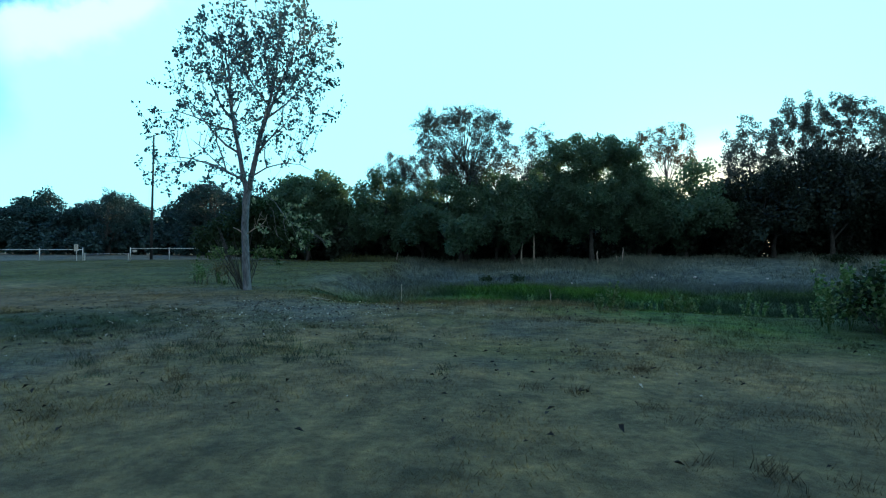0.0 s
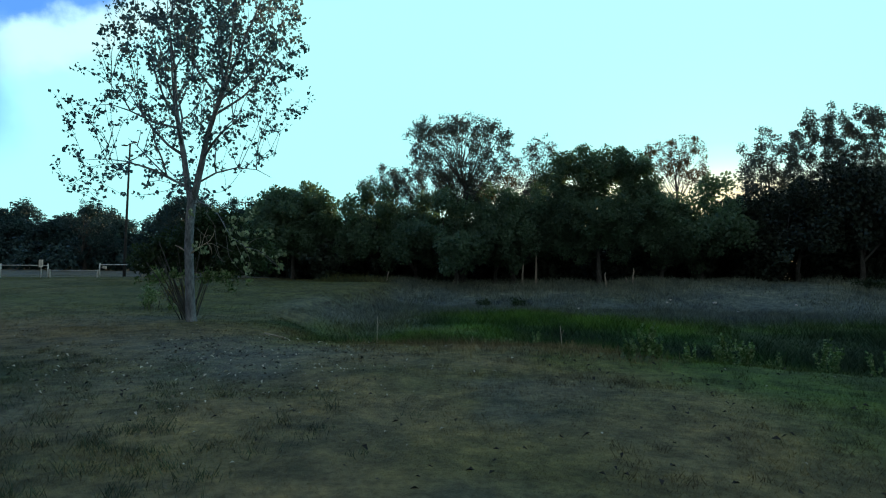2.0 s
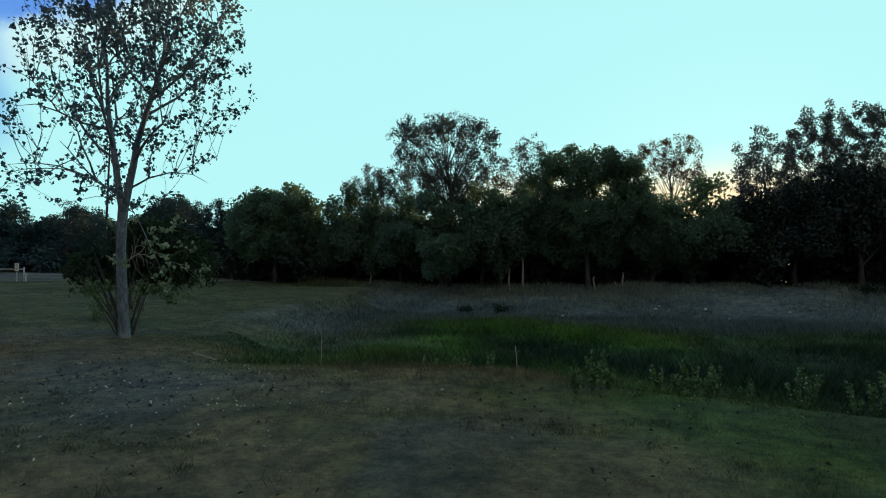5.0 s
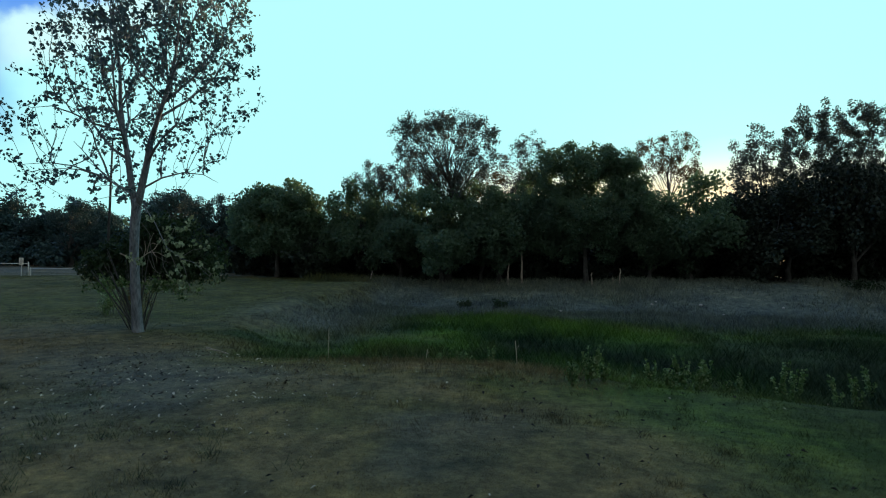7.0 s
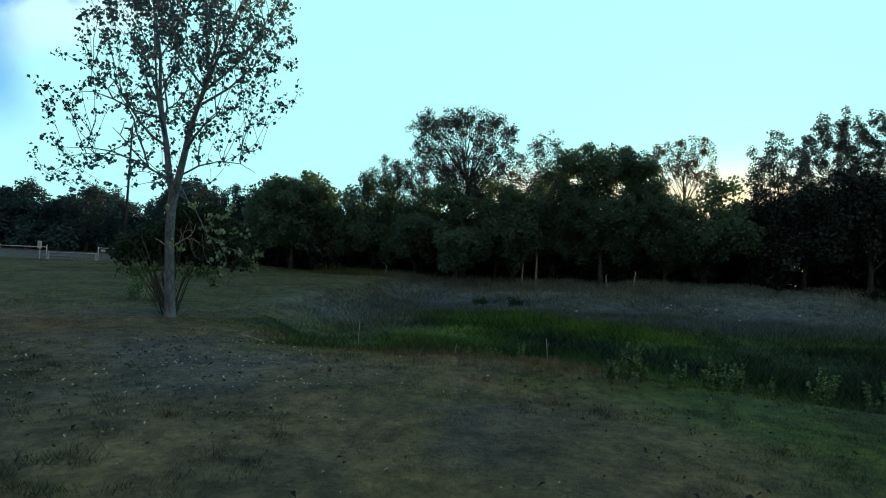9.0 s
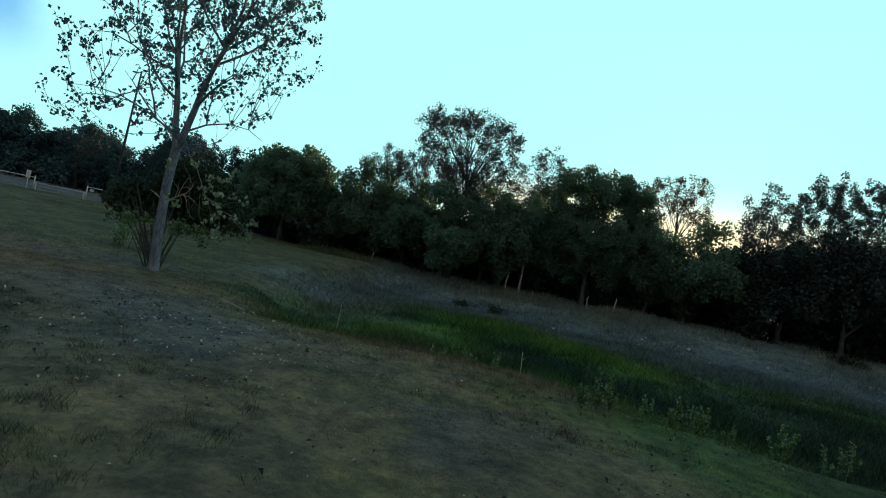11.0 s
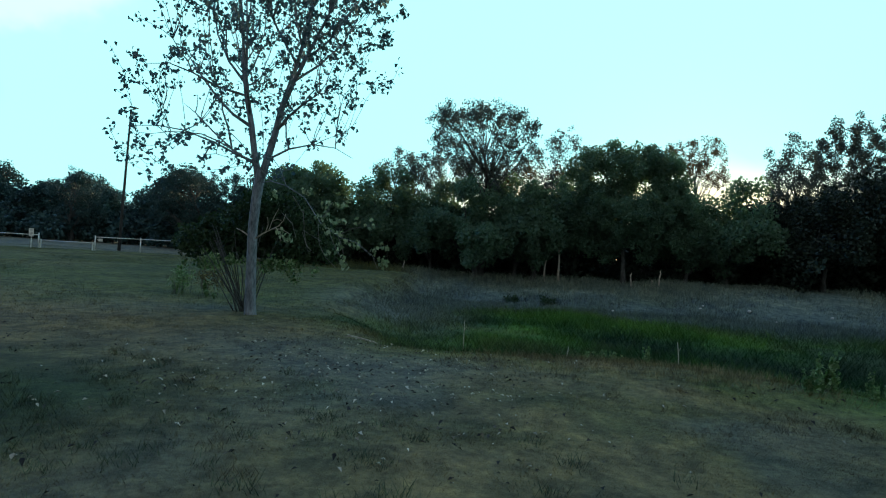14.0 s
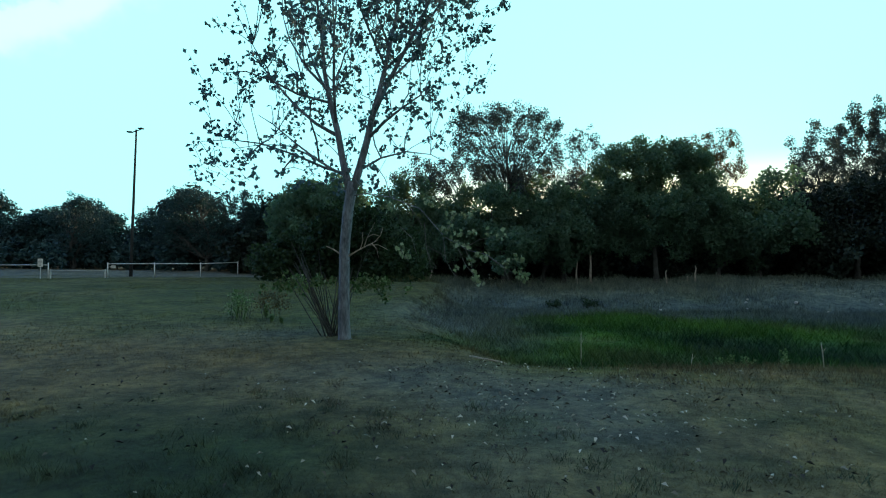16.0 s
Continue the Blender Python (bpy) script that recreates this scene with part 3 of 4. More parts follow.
    hanging = [((0.3, -0.5, 3.6), 0.014), ((0.75, -0.55, 3.62), 0.012), ((1.44, -0.71, 3.45), 0.01), ((2.21, -0.95, 3.12), 0.009), ((2.77, -1.1, 2.51), 0.009), ((3.26, -1.2, 2.24), 0.008), ((3.64, -1.25, 2.15), 0.006), ((4.26, -1.3, 1.71), 0.003)]
    hanging = [((p[0] + 0.15 * k, p[1] - 1.5 * k, p[2]), r) for (p, r), k in zip(hanging, (0.0, 0.2, 0.55, 0.9, 1.0, 1.0, 1.0, 1.0))]
    rise_a = [((-0.35, 0.1, 5.4), 0.04), ((-0.25, -0.4, 6.3), 0.034), ((-0.15, -0.7, 7.4), 0.026), ((-0.2, -0.8, 8.8), 0.014)]
    rise_b = [((0.9, 0.05, 6.7), 0.04), ((1.6, 0.5, 7.6), 0.03), ((2.2, 0.8, 8.7), 0.02), ((2.6, 0.9, 9.6), 0.01)]
    rise_c = [((-0.6, 0.2, 6.3), 0.04), ((-1.3, 0.5, 7.0), 0.032), ((-1.9, 0.8, 7.9), 0.022), ((-2.2, 1.1, 8.6), 0.012)]
    rise_d = [((1.0, 0.1, 7.3), 0.034), ((0.6, 0.5, 8.2), 0.026), ((0.4, 0.7, 9.2), 0.018), ((0.5, 0.7, 10.2), 0.009)]
    front = [((0.9, 0.1, 6.8), 0.036), ((0.7, -0.7, 7.4), 0.028), ((0.4, -1.2, 8.3), 0.018), ((0.3, -1.5, 9.2), 0.009)]
    def leaned(limb):
        return [((p[0] + 0.055 * min(p[2], 4.0), p[1] - 0.14 * min(p[2], 4.0), p[2]), r) for p, r in limb]

    trunk = leaned(trunk)
    limbs = [left, right, fork, low_left, sag_left, side_left, out_left, back_left, side_right, low_right, back_right, front, rise_a, rise_b, rise_c, rise_d]
    limbs = [leaned(limb) for limb in limbs]
    limbs.append(hanging)
    bm = bmesh.new()
    tube(bm, [p for p, _ in trunk], [r for _, r in trunk], 14)
    part("trunk", bm, M_BARK, t)
    for limb in limbs:
        bm = bmesh.new()
        tube(bm, [p for p, _ in limb], [r for _, r in limb], 8)
        part("limb", bm, M_BARK, t)
    bm = bmesh.new()
    tube(bm, [(0.0, -0.3, 2.15), (-0.2, -0.33, 2.28), (-0.38, -0.35, 2.36)], [0.028, 0.02, 0.012], 6)
    part("dead_stub", bm, M_DEADWOOD, t, "pale broken side branch")
    bm = bmesh.new()
    tube(bm, [(0.16, -0.32, 2.1), (0.42, -0.42, 2.24), (0.72, -0.5, 2.38), (0.98, -0.55, 2.5)], [0.026, 0.018, 0.012, 0.005], 6)
    for fork in ([(0.62, -0.47, 2.33), (0.72, -0.52, 2.58), (0.84, -0.56, 2.8), (0.92, -0.56, 2.95)], [(0.72, -0.52, 2.58), (0.86, -0.5, 2.66), (1.0, -0.52, 2.62)],
                 [(0.74, -0.5, 2.39), (0.98, -0.46, 2.4), (1.22, -0.46, 2.28)], [(0.9, -0.53, 2.46), (1.06, -0.56, 2.62), (1.12, -0.56, 2.82)],
                 [(0.84, -0.52, 2.43), (0.96, -0.5, 2.28), (1.0, -0.5, 2.08)], [(0.52, -0.45, 2.28), (0.6, -0.48, 2.5), (0.58, -0.5, 2.7)]):
        tube(bm, fork, [0.01, 0.008, 0.006, 0.003][: len(fork)], 5)
    part("dead_branch", bm, M_DEADWOOD, t, "bare pale dead side branch")
    # twigs towards leaf clusters in the crown
    goals = []
    while len(goals) < 660:
        p = rng.uniform((-5.2, -3.2, 3.6), (4.1, 3.2, 10.8))
        lo = np.interp(p[2], [3.7, 5.2, 6.0, 6.8, 7.5, 8.8, 9.6, 10.7], [-4.1, -4.2, -4.05, -3.8, -3.2, -2.6, -2.1, -0.8])
        hi = np.interp(p[2], [3.7, 5.0, 6.0, 7.3, 8.8, 9.6, 10.7], [1.6, 2.8, 3.4, 3.9, 3.9, 3.5, 2.3])
        w = (hi - lo) / 2
        r = math.hypot(p[0] - (lo + hi) / 2, p[1] * 1.3) / w
        if r > 1 or r < np.interp(p[2], [3.7, 6, 7.5], [0.55, 0.4, 0.0]):
            continue
        often = np.interp(p[2], [3.7, 5.5, 7, 8.2, 10.8], [0.13, 0.26, 0.5, 1.0, 1.0])
        if rng.random() > (max(often, 0.5 if p[2] < 5.2 else 0.36) if p[0] < -1.6 else often * (0.9 if p[2] < 7 else 1)):
            continue
        p[1] -= 0.05 * abs(p[0])
        goals.append(p)
    twigs = grow(limbs, np.array(goals) + [0.22, -0.56, 0], rng, 0.7, 2.5, 0.06)
    bm = bmesh.new()
    for pts, rs in twigs:
        tube(bm, pts, rs * 1.25 + 0.001, 4, False)
    tagged(part("twigwork", bm, M_BARK, t), kind="stuff")
    ends = np.array([pts[-1] for pts, _ in twigs] + [pts[len(pts) * 2 // 3] for pts, _ in twigs])
    count = np.clip(rng.normal(np.interp(ends[:, 2], [4, 7, 9], [9, 12, 14]), 5), 2, 34)
    shoots = []
    for limb in limbs[:9]:
        pts = np.array([p for p, _ in limb])
        for s in rng.uniform(0.05, 0.75, 9) * (len(pts) - 1):
            shoots.append([np.interp(s, range(len(pts)), pts[:, k]) for k in range(3)])
    shoots = np.array(shoots) + rng.normal(size=(len(shoots), 3)) * 0.16
    ends = np.vstack([ends, shoots])
    count = np.r_[count, rng.integers(5, 16, len(shoots))]
    part_mesh("crown", leaf_cloud("crown", ends, np.tile([[0.19, 0.19, 0.18]], (len(ends), 1)), count * np.interp(ends[:, 2], [4.5, 7.5], [0.6, 0.48]), 0.116, rng, 0.8), M_COTTON, t, "thin crown of small dusky green leaves")
    # hooked twigs and pale leaves hanging from the low branch, as (x, z)
    hooks = [[(2.36, 2.8), (2.4, 2.28), (2.48, 1.9), (2.62, 1.85)], [(2.35, 2.35), (2.56, 2.23), (2.77, 2.12)], [(2.77, 2.51), (2.81, 2.04), (2.95, 1.78), (3.19, 1.56)], [(1.86, 2.71), (2.09, 2.49), (2.19, 2.16)], [(2.04, 3.12), (2.21, 2.88), (2.27, 2.74)], [(3.03, 2.35), (3.21, 1.95), (3.54, 1.56)], [(3.21, 2.25), (3.31, 2.02), (3.35, 1.78)], [(3.61, 2.16), (3.98, 1.88), (4.1, 1.6)], [(1.88, 2.28), (1.97, 2.09), (2.04, 2.02)], [(2.77, 2.57), (2.91, 2.8), (3.0, 3.02)], [(3.19, 2.28), (3.45, 2.45), (3.85, 2.53)], [(2.42, 2.3), (2.51, 2.02), (2.61, 1.9)]]
    bm = bmesh.new()
    for k, hook in enumerate(hooks):
        d = -2.7 + 0.12 * math.sin(2.1 * k)
        tube(bm, [(a + 0.15, d + 0.05 * m, z) for m, (a, z) in enumerate(hook)], [0.007, 0.006, 0.005, 0.003][: len(hook)], 5, False)
    tagged(part("hanging_twigwork", bm, M_HANGBARK, t, "thin hooked hanging twigs"), kind="stuff")
    tufts = [(2.91, 2.95), (3.18, 2.92), (3.47, 3.19), (3.33, 2.98), (2.86, 2.69), (3.06, 2.57), (3.35, 2.53), (3.65, 2.6), (3.94, 2.57), (2.95, 2.39), (3.18, 2.3), (3.3, 2.04), (3.12, 1.87), (3.41, 1.75), (3.5, 1.63), (3.47, 2.16), (3.59, 2.1), (4.29, 1.81), (4.38, 1.71), (4.0, 1.98), (4.24, 2.09), (2.77, 2.63), (1.89, 2.25), (1.93, 2.14), (1.62, 3.09), (2.48, 3.21)]
    line = np.array([(a + 0.15, -2.7 + rng.normal() * 0.15, z) for a, z in tufts])
    part_mesh("hanging_leaves", leaf_cloud("hanging_leaves", line, 0.12, rng.integers(6, 14, len(line)), 0.1, rng, 1.2), M_HANG, t, "larger pale green leaves on a low branch")
    return t


cottonwood()


# ---- the shrub behind it ----
def shrub(name, x, y, lobes, stems, leaf, density, label, seed, material, fan=None):
    """A many-stemmed shrub: lobes are (dx, dy, z, rx, ry, rz)."""
    rng = np.random.default_rng(seed)
    t = thing(name, (x, y, float(ground_z(x, y))), label, "shrub")
    lob = np.array(lobes, float)
    tips = []
    for k in range(stems):
        a = 2 * math.pi * k / stems + rng.uniform(-0.3, 0.3)
        l = lob[rng.integers(len(lob))]
        tip = l[:3] + rng.uniform(-0.5, 0.5, 3) * l[3:]
        r = rng.uniform(0.1, 0.4)
        root = np.array([math.cos(a) * r, math.sin(a) * r, -0.05])
        mid = root * 1.6 + (tip - root) * 0.4 + [0, 0, 0.25]
        if fan:
            a = math.radians(rng.normal(fan if rng.random() < 0.7 else fan + 180, 40))
            root = np.array([rng.normal() * 0.14 - 0.12, rng.normal() * 0.1, -0.05])
            mid = root + np.array([math.cos(a), math.sin(a), 0]) * rng.uniform(0.15, 0.62) + [0, 0, rng.uniform(0.8, 1.1)]
            tip = root + (mid - root) * rng.uniform(1.9, 2.4)
        bm = bmesh.new()
        w = rng.uniform(0.014, 0.028) * min(1.0, 0.15 + float(lob[:, 2].max()) / 2.6)
        tube(bm, [root, root * 0.6 + mid * 0.4, mid, tip], [w, w * 0.9, w * 0.7, w * 0.3], 6)
        part("stem", bm, M_FARBARK, t)
    cs = []
    for l in lob:
        n = max(4, int(density * l[3] * l[4] * l[5] * 10))
        d = rng.normal(size=(n, 3))
        d /= np.linalg.norm(d, axis=1, keepdims=True)
        cs.append(l[:3] + d * l[3:] * rng.uniform(0.35, 1.0, (n, 1)))
    c = np.vstack(cs)
    if fan:
        c[:, 2] = np.where(c[:, 2] < 1.6, 1.6 + 0.4 * rng.random(len(c)), c[:, 2])
        # paler leaf colour stands in for light on the lower edge
        low = np.vstack([rng.normal(m, (0.22, 0.15, 0.1), (9, 3)) for m in ((-1.5, 0.0, 1.3), (-1.0, -0.3, 1.42), (-0.45, -0.5, 1.52), (0.55, -0.4, 1.42), (1.15, -0.2, 1.38), (1.5, 0.1, 1.3))])
        part_mesh("lit_lower_leaves", leaf_cloud("lit_lower_leaves", low, 0.15, 15, 0.095, rng, 0.9), M_WEED, t, "leaves at its lower edge, light put in as paler yellow-green")
    c[:, 2] = np.maximum(c[:, 2], 0.35)
    part_mesh("foliage", leaf_cloud("foliage", c, 0.28, 44, leaf, rng, 0.6), material, t)
    return t


shrub("shrub", -9.55, 20.75, [(-0.6, 0.9, 2.25, 1.5, 1.1, 0.95), (-1.7, 0.9, 2.0, 1.0, 0.9, 0.75), (0.5, 1.0, 2.05, 1.1, 0.9, 0.8), (-0.2, 0.9, 2.9, 1.0, 0.8, 0.6), (0.2, 0.9, 3.2, 1.1, 0.8, 0.55), (1.5, 0.9, 2.35, 0.8, 0.7, 0.7), (-1.0, 0.6, 1.55, 0.9, 0.7, 0.35), (0.9, 0.6, 1.5, 0.7, 0.6, 0.4), (1.5, 0.6, 1.95, 0.9, 0.8, 0.5), (-1.9, 0.5, 1.9, 0.9, 0.7, 0.5)], 30, 0.1, 8, "dense dark green shrub with many thin stems", 31, M_SHRUB, fan=195)


# ---- far trees ----
def woodland_tree(name, x, y, lobes, leaf, per_cluster, gap, material, label, seed, group="", category="tree", trunk=0.2, fill=1.0, slim=1.0, holes=()):
    """A tree of lobes (dx, dy, z, rx, ry, rz) with trunk, limbs and a crown of leaf clusters."""
    rng = np.random.default_rng(seed)
    t = thing(name, (x, y, float(ground_z(x, y))), label, category, group)
    lob = np.array(lobes, float)
    low = float((lob[:, 2] - lob[:, 5]).min())
    fork_z = max(0.8, low * 0.7)
    top = float((lob[:, 2]).max())
    heights = np.linspace(fork_z, max(fork_z + 0.5, top * 0.82), 5)
    core = [(rng.normal() * 0.12 * k, rng.normal() * 0.12 * k, z) for k, z in enumerate(heights)]
    rads = [trunk * 0.85 * (1 - 0.2 * k) for k in range(5)]
    bm = bmesh.new()
    tube(bm, [(0, 0, -0.2), (0.05, 0, fork_z * 0.5)] + core, [trunk * 1.35, trunk] + rads, 8)
    part("trunk", bm, M_FARBARK, t)
    limbs = []
    for l in lob:
        e = l[:3] + [0, 0, l[5] * 0.35]
        want = l[2] * 0.72 - 0.35 * math.hypot(l[0], l[1])
        k = int(np.argmin([abs(p[2] - want) for p in core]))
        s0 = np.array(core[k])
        mid = s0 * 0.5 + e * 0.5 + np.array([0, 0, 0.15]) + rng.normal(size=3) * 0.2
        limbs.append([(tuple(s0), rads[k] * 0.6 * slim), (tuple(mid), rads[k] * 0.4 * slim), (tuple(e), trunk * 0.1 * slim)])
    cs = []
    for l in lob:
        n = max(5, int(fill * 2.6 * (l[3] * l[4] * l[5]) ** 0.667))
        d = rng.normal(size=(n, 3))
        d /= np.linalg.norm(d, axis=1, keepdims=True)
        cs.append(l[:3] + d * l[3:] * rng.uniform(0.55, 1.0, (n, 1)))
    c = np.vstack(cs)
    for hx, hz, hr in holes:
        c = c[(np.hypot(c[:, 0] - hx, c[:, 2] - hz) > hr) | (rng.random(len(c)) < 0.14)]
    c[:, 2] = np.maximum(c[:, 2], 0.25)
    for limb in limbs:
        bm = bmesh.new()
        tube(bm, [p for p, _ in limb], [r for _, r in limb], 6, False)
        part("limb", bm, M_FARBARK, t)
    bm = bmesh.new()
    for pts, rs in grow(limbs, c, rng):
        tube(bm, pts, rs * 1.6, 4, False)
    tagged(part("twigwork", bm, M_FARBARK, t), kind="stuff")
    part_mesh("crown", leaf_cloud("crown", c, gap, per_cluster, leaf, rng, 0.4), material, t)
    return t


DENSE = "dense dark green tree in the woodland edge"
THIN = "thin-crowned tree with light showing through its leaves"
W = "woodland edge"


def dome(w, h, rng, n=7, base=0.26):
    """Lobes of a broad rounded crown."""
    h = h * 1.12
    out = [(0, 0, h * 0.56, w * 0.36, w * 0.3, h * 0.36)]
    for k in range(n):
        a = 2 * math.pi * k / n + rng.uniform(-0.3, 0.3)
        r = w * rng.uniform(0.22, 0.33)
        s = w * rng.uniform(0.17, 0.24)
        z = h * rng.uniform(0.3, 0.74)
        out.append((math.cos(a) * r, math.sin(a) * r * 0.8, z, s, s, min(s * 0.95, h - z)))
    for k in range(n):
        a = rng.uniform(0, 6.3)
        r = w * rng.uniform(0.25, 0.4)
        s = w * rng.uniform(0.12, 0.18)
        out.append((math.cos(a) * r, math.sin(a) * r * 0.8, h * base + s, s * 1.2, s, s))
    return out


R = np.random.default_rng(5)
# singled out crowns
round_crown = [(0, 0, 4.7, 4.0, 3.0, 3.3), (-1.6, 0, 5.9, 2.3, 2.0, 2.0), (1.3, 0, 6.2, 2.4, 2.0, 2.0), (2.7, 0, 5.0, 1.8, 1.6, 1.7), (-2.9, 0, 4.8, 1.7, 1.6, 1.7), (0, -0.3, 3.4, 3.8, 2.0, 1.6)]
woodland_tree("woodland_tree", -27.4, 58.5, dome(8.6, 7.5, R), 0.22, 120, 0.8, M_FAR_DARK, "dense tree in the woodland edge, shade put into its leaf colour", 60, W)
woodland_tree("woodland_tree", -20.5, 50, round_crown, 0.2, 130, 0.7, M_FAR, "broad rounded dark green tree standing alone", 41, W, fill=3.4)
woodland_tree("woodland_tree", -13.2, 50.5, dome(6.4, 7.7, R), 0.21, 202, 0.75, M_FAR, DENSE, 42, W)
S = np.random.default_rng(77)


def spray(n, xs, top, low, depth=1.1, s=0.62):
    """Lobes scattered evenly through a crown with the given outline: many small upright sprays."""
    out, span = [], max(b - a for a, b in zip(low, top))
    while len(out) < n:
        x = S.uniform(xs[0], xs[-1])
        a, b = float(np.interp(x, xs, low)), float(np.interp(x, xs, top))
        if S.random() > (b - a) / span:
            continue
        z = b - s * 1.2 if len(out) % 5 == 0 else S.uniform(a, b - s)
        out.append((x, S.uniform(-depth, depth), z, s * S.uniform(0.7, 1.1), s, s * S.uniform(1.1, 1.7)))
    return out


def thin_tree(x, y, lobes, material, label, seed, trunk=0.2, leaf=0.125, per=15):
    return woodland_tree("woodland_tree", x, y, lobes, leaf, int(per * 1.9), 0.36, material, label, seed, W, trunk=trunk, fill=4.6, slim=0.34)


def plumes(xs, tops, low, rng):
    """Lobes of narrow upright plumes that stand side by side."""
    out = []
    for x, top in zip(xs, tops):
        z = low
        while z < top:
            k = 1.0 - 0.55 * (z - low) / (top - low)
            out.append((x + rng.normal() * 0.14, rng.uniform(-1.2, 1.2), z, 0.42 * k + 0.12, 0.5 * k + 0.15, 0.85))
            z += 0.78
    return out


thin_tree(-12.9, 52.5, spray(36, [-2.4, -1.2, 0, 1.2, 2.4], [8.6, 9.7, 10.1, 9.3, 8.2], [6.4, 6.8, 7.0, 6.8, 6.4]), M_FAR_THIN, THIN, 43)
thin_tree(-5.7, 50, spray(150, [-4.5, -3.4, -1.6, 0, 1.6, 3.1, 4.3], [12.2, 13.5, 13.8, 13.7, 13.4, 12.7, 11.9], [10.8, 9.2, 7.4, 6.8, 7.2, 8.6, 10.4], 1.6, 0.55), M_FAR_THIN, "tall broad tree with a thin fan-shaped crown", 44, 0.26, per=14)
thin_tree(-9.6, 53, spray(36, [-2.6, -1.3, 0, 1.3, 2.6], [9.4, 10.2, 10.3, 10.0, 9.2], [6.6, 6.6, 6.6, 6.6, 6.6]), M_FAR_THIN, THIN, 56)
thin_tree(0.4, 54.5, spray(44, [-2.2, -1.1, 0, 1.1, 2.2], [10.6, 12.0, 12.6, 12.0, 10.6], [6.6, 6.6, 6.6, 6.6, 6.6]), M_FAR_THIN, THIN, 45)
broad = [(0.1, 0, 5.4, 4.5, 2.6, 3.9), (-2.9, 0, 8.6, 1.5, 1.4, 1.4), (-1.7, 0, 9.0, 1.5, 1.4, 1.3), (-0.4, 0.1, 8.8, 1.7, 1.6, 1.5), (1.0, 0, 8.8, 1.7, 1.6, 1.5), (2.2, 0, 8.6, 1.5, 1.4, 1.5), (3.0, 0.1, 7.8, 1.4, 1.3, 1.5), (-3.7, 0.1, 6.4, 1.7, 1.6, 2.2), (-3.6, 0.2, 4.6, 1.9, 1.6, 2.0), (-1.4, 0.4, 6.0, 2.2, 1.6, 1.4), (3.6, 0, 6.2, 1.5, 1.5, 1.9), (0, -0.2, 4.2, 4.8, 2.0, 2.1), (0.3, -0.6, 5.0, 3.2, 1.5, 1.8), (-2.5, -0.4, 5.6, 2.3, 1.6, 1.9), (2.5, -0.4, 5.5, 2.4, 1.6, 1.9), (3.9, -0.2, 4.6, 1.8, 1.5, 2.0)]
woodland_tree("woodland_tree", 4.9, 49.0, broad, 0.15, 170, 0.62, M_FAR, "broad domed dark green tree in front of the wood", 46, W, fill=3.8, holes=[(-2.1, 7.8, 0.6)])
woodland_tree("woodland_tree", -6.0, 48.9, dome(10.0, 7.3, R, 9), 0.21, 216, 0.8, M_FAR, DENSE, 47, W)
woodland_tree("woodland_tree", -1.6, 49.4, dome(7.0, 7.5, R, 9), 0.21, 202, 0.8, M_FAR, DENSE, 48, W)
thin_tree(12.8, 62, spray(44, [-3.0, -1.6, 0, 1.4, 2.9], [12.0, 13.0, 13.2, 13.3, 12.6], [8.4, 8.4, 8.4, 8.4, 8.6]), M_FAR_SUNLIT, THIN, 49, per=17)
thin_tree(-2.3, 56, spray(48, [-3.2, -1.5, 0, 1.5, 3.2], [9.2, 9.8, 9.9, 9.8, 9.4], [5.6, 5.6, 5.6, 5.6, 5.6]), M_FAR_SUNLIT, THIN, 55)
thin_tree(18.2, 54.5, plumes([-1.7, -1.2, -0.6, -0.1, 0.5, 1.1, 1.7], [9.6, 10.8, 11.6, 11.2, 11.7, 10.6, 9.8], 6.8, S), M_FAR_THIN, THIN, 50, per=24)
thin_tree(-34.3, 57.0, spray(110, [-5.2, -4.0, -2.4, -0.6, 1.0, 2.4, 3.2, 4.2, 5.2], [5.6, 7.0, 8.2, 8.0, 7.4, 7.2, 8.2, 6.8, 5.6], [2.4] * 9, 1.4), M_HEDGE, "airy round-topped tree beyond the pipe fence", 57, per=22)
thin_tree(-50.0, 59.0, spray(60, [-2.4, -1.2, 0, 1.2, 2.4, 3.4], [5.8, 7.3, 7.8, 7.2, 5.6, 5.4], [2.4] * 6, 1.2), M_HEDGE, "airy round-topped tree beyond the pipe fence", 58, per=20)
thin_tree(25.2, 57, plumes([-4.6, -4.0, -3.3, -2.7, -2.0, -1.4, -0.8, -0.1, 0.5, 1.1, 1.8, 2.4, 3.1, 3.8, 4.5, 5.2], [10.6, 12.4, 13.4, 13.9, 13.5, 14.0, 13.6, 14.2, 13.9, 14.3, 13.7, 13.9, 13.2, 13.4, 12.6, 12.2], 6.6, S), M_FAR_THIN, "tall tree of upright plumes with thin leaves", 51, 0.26, per=33)
# a rank of common crowns, copied with other turns and sizes
first = woodland_tree("woodland_tree", 12.4, 50.5, dome(8.0, 7.2, R, 9), 0.22, 160, 0.85, M_FAR, DENSE, 52, W)
second = woodland_tree("woodland_tree", 19.0, 50.5, dome(7.6, 7.6, R, 7), 0.22, 160, 0.85, M_FAR_DARK, "dense tree in the woodland edge, shade put into its leaf colour", 53, W)
third = woodland_tree("woodland_tree", 27.4, 50.5, dome(7.6, 9.0, R, 11), 0.24, 120, 0.85, M_FAR_DARK, "tall tree at the end of the wood, darkened by shade in its leaf colour", 54, W)


def again(src, x, y, turn, sx, sz):
    return copy_thing(src, pose(x, y, float(ground_z(x, y)), 0, 0, turn) @ Matrix.Diagonal((sx, sx, sz, 1)))


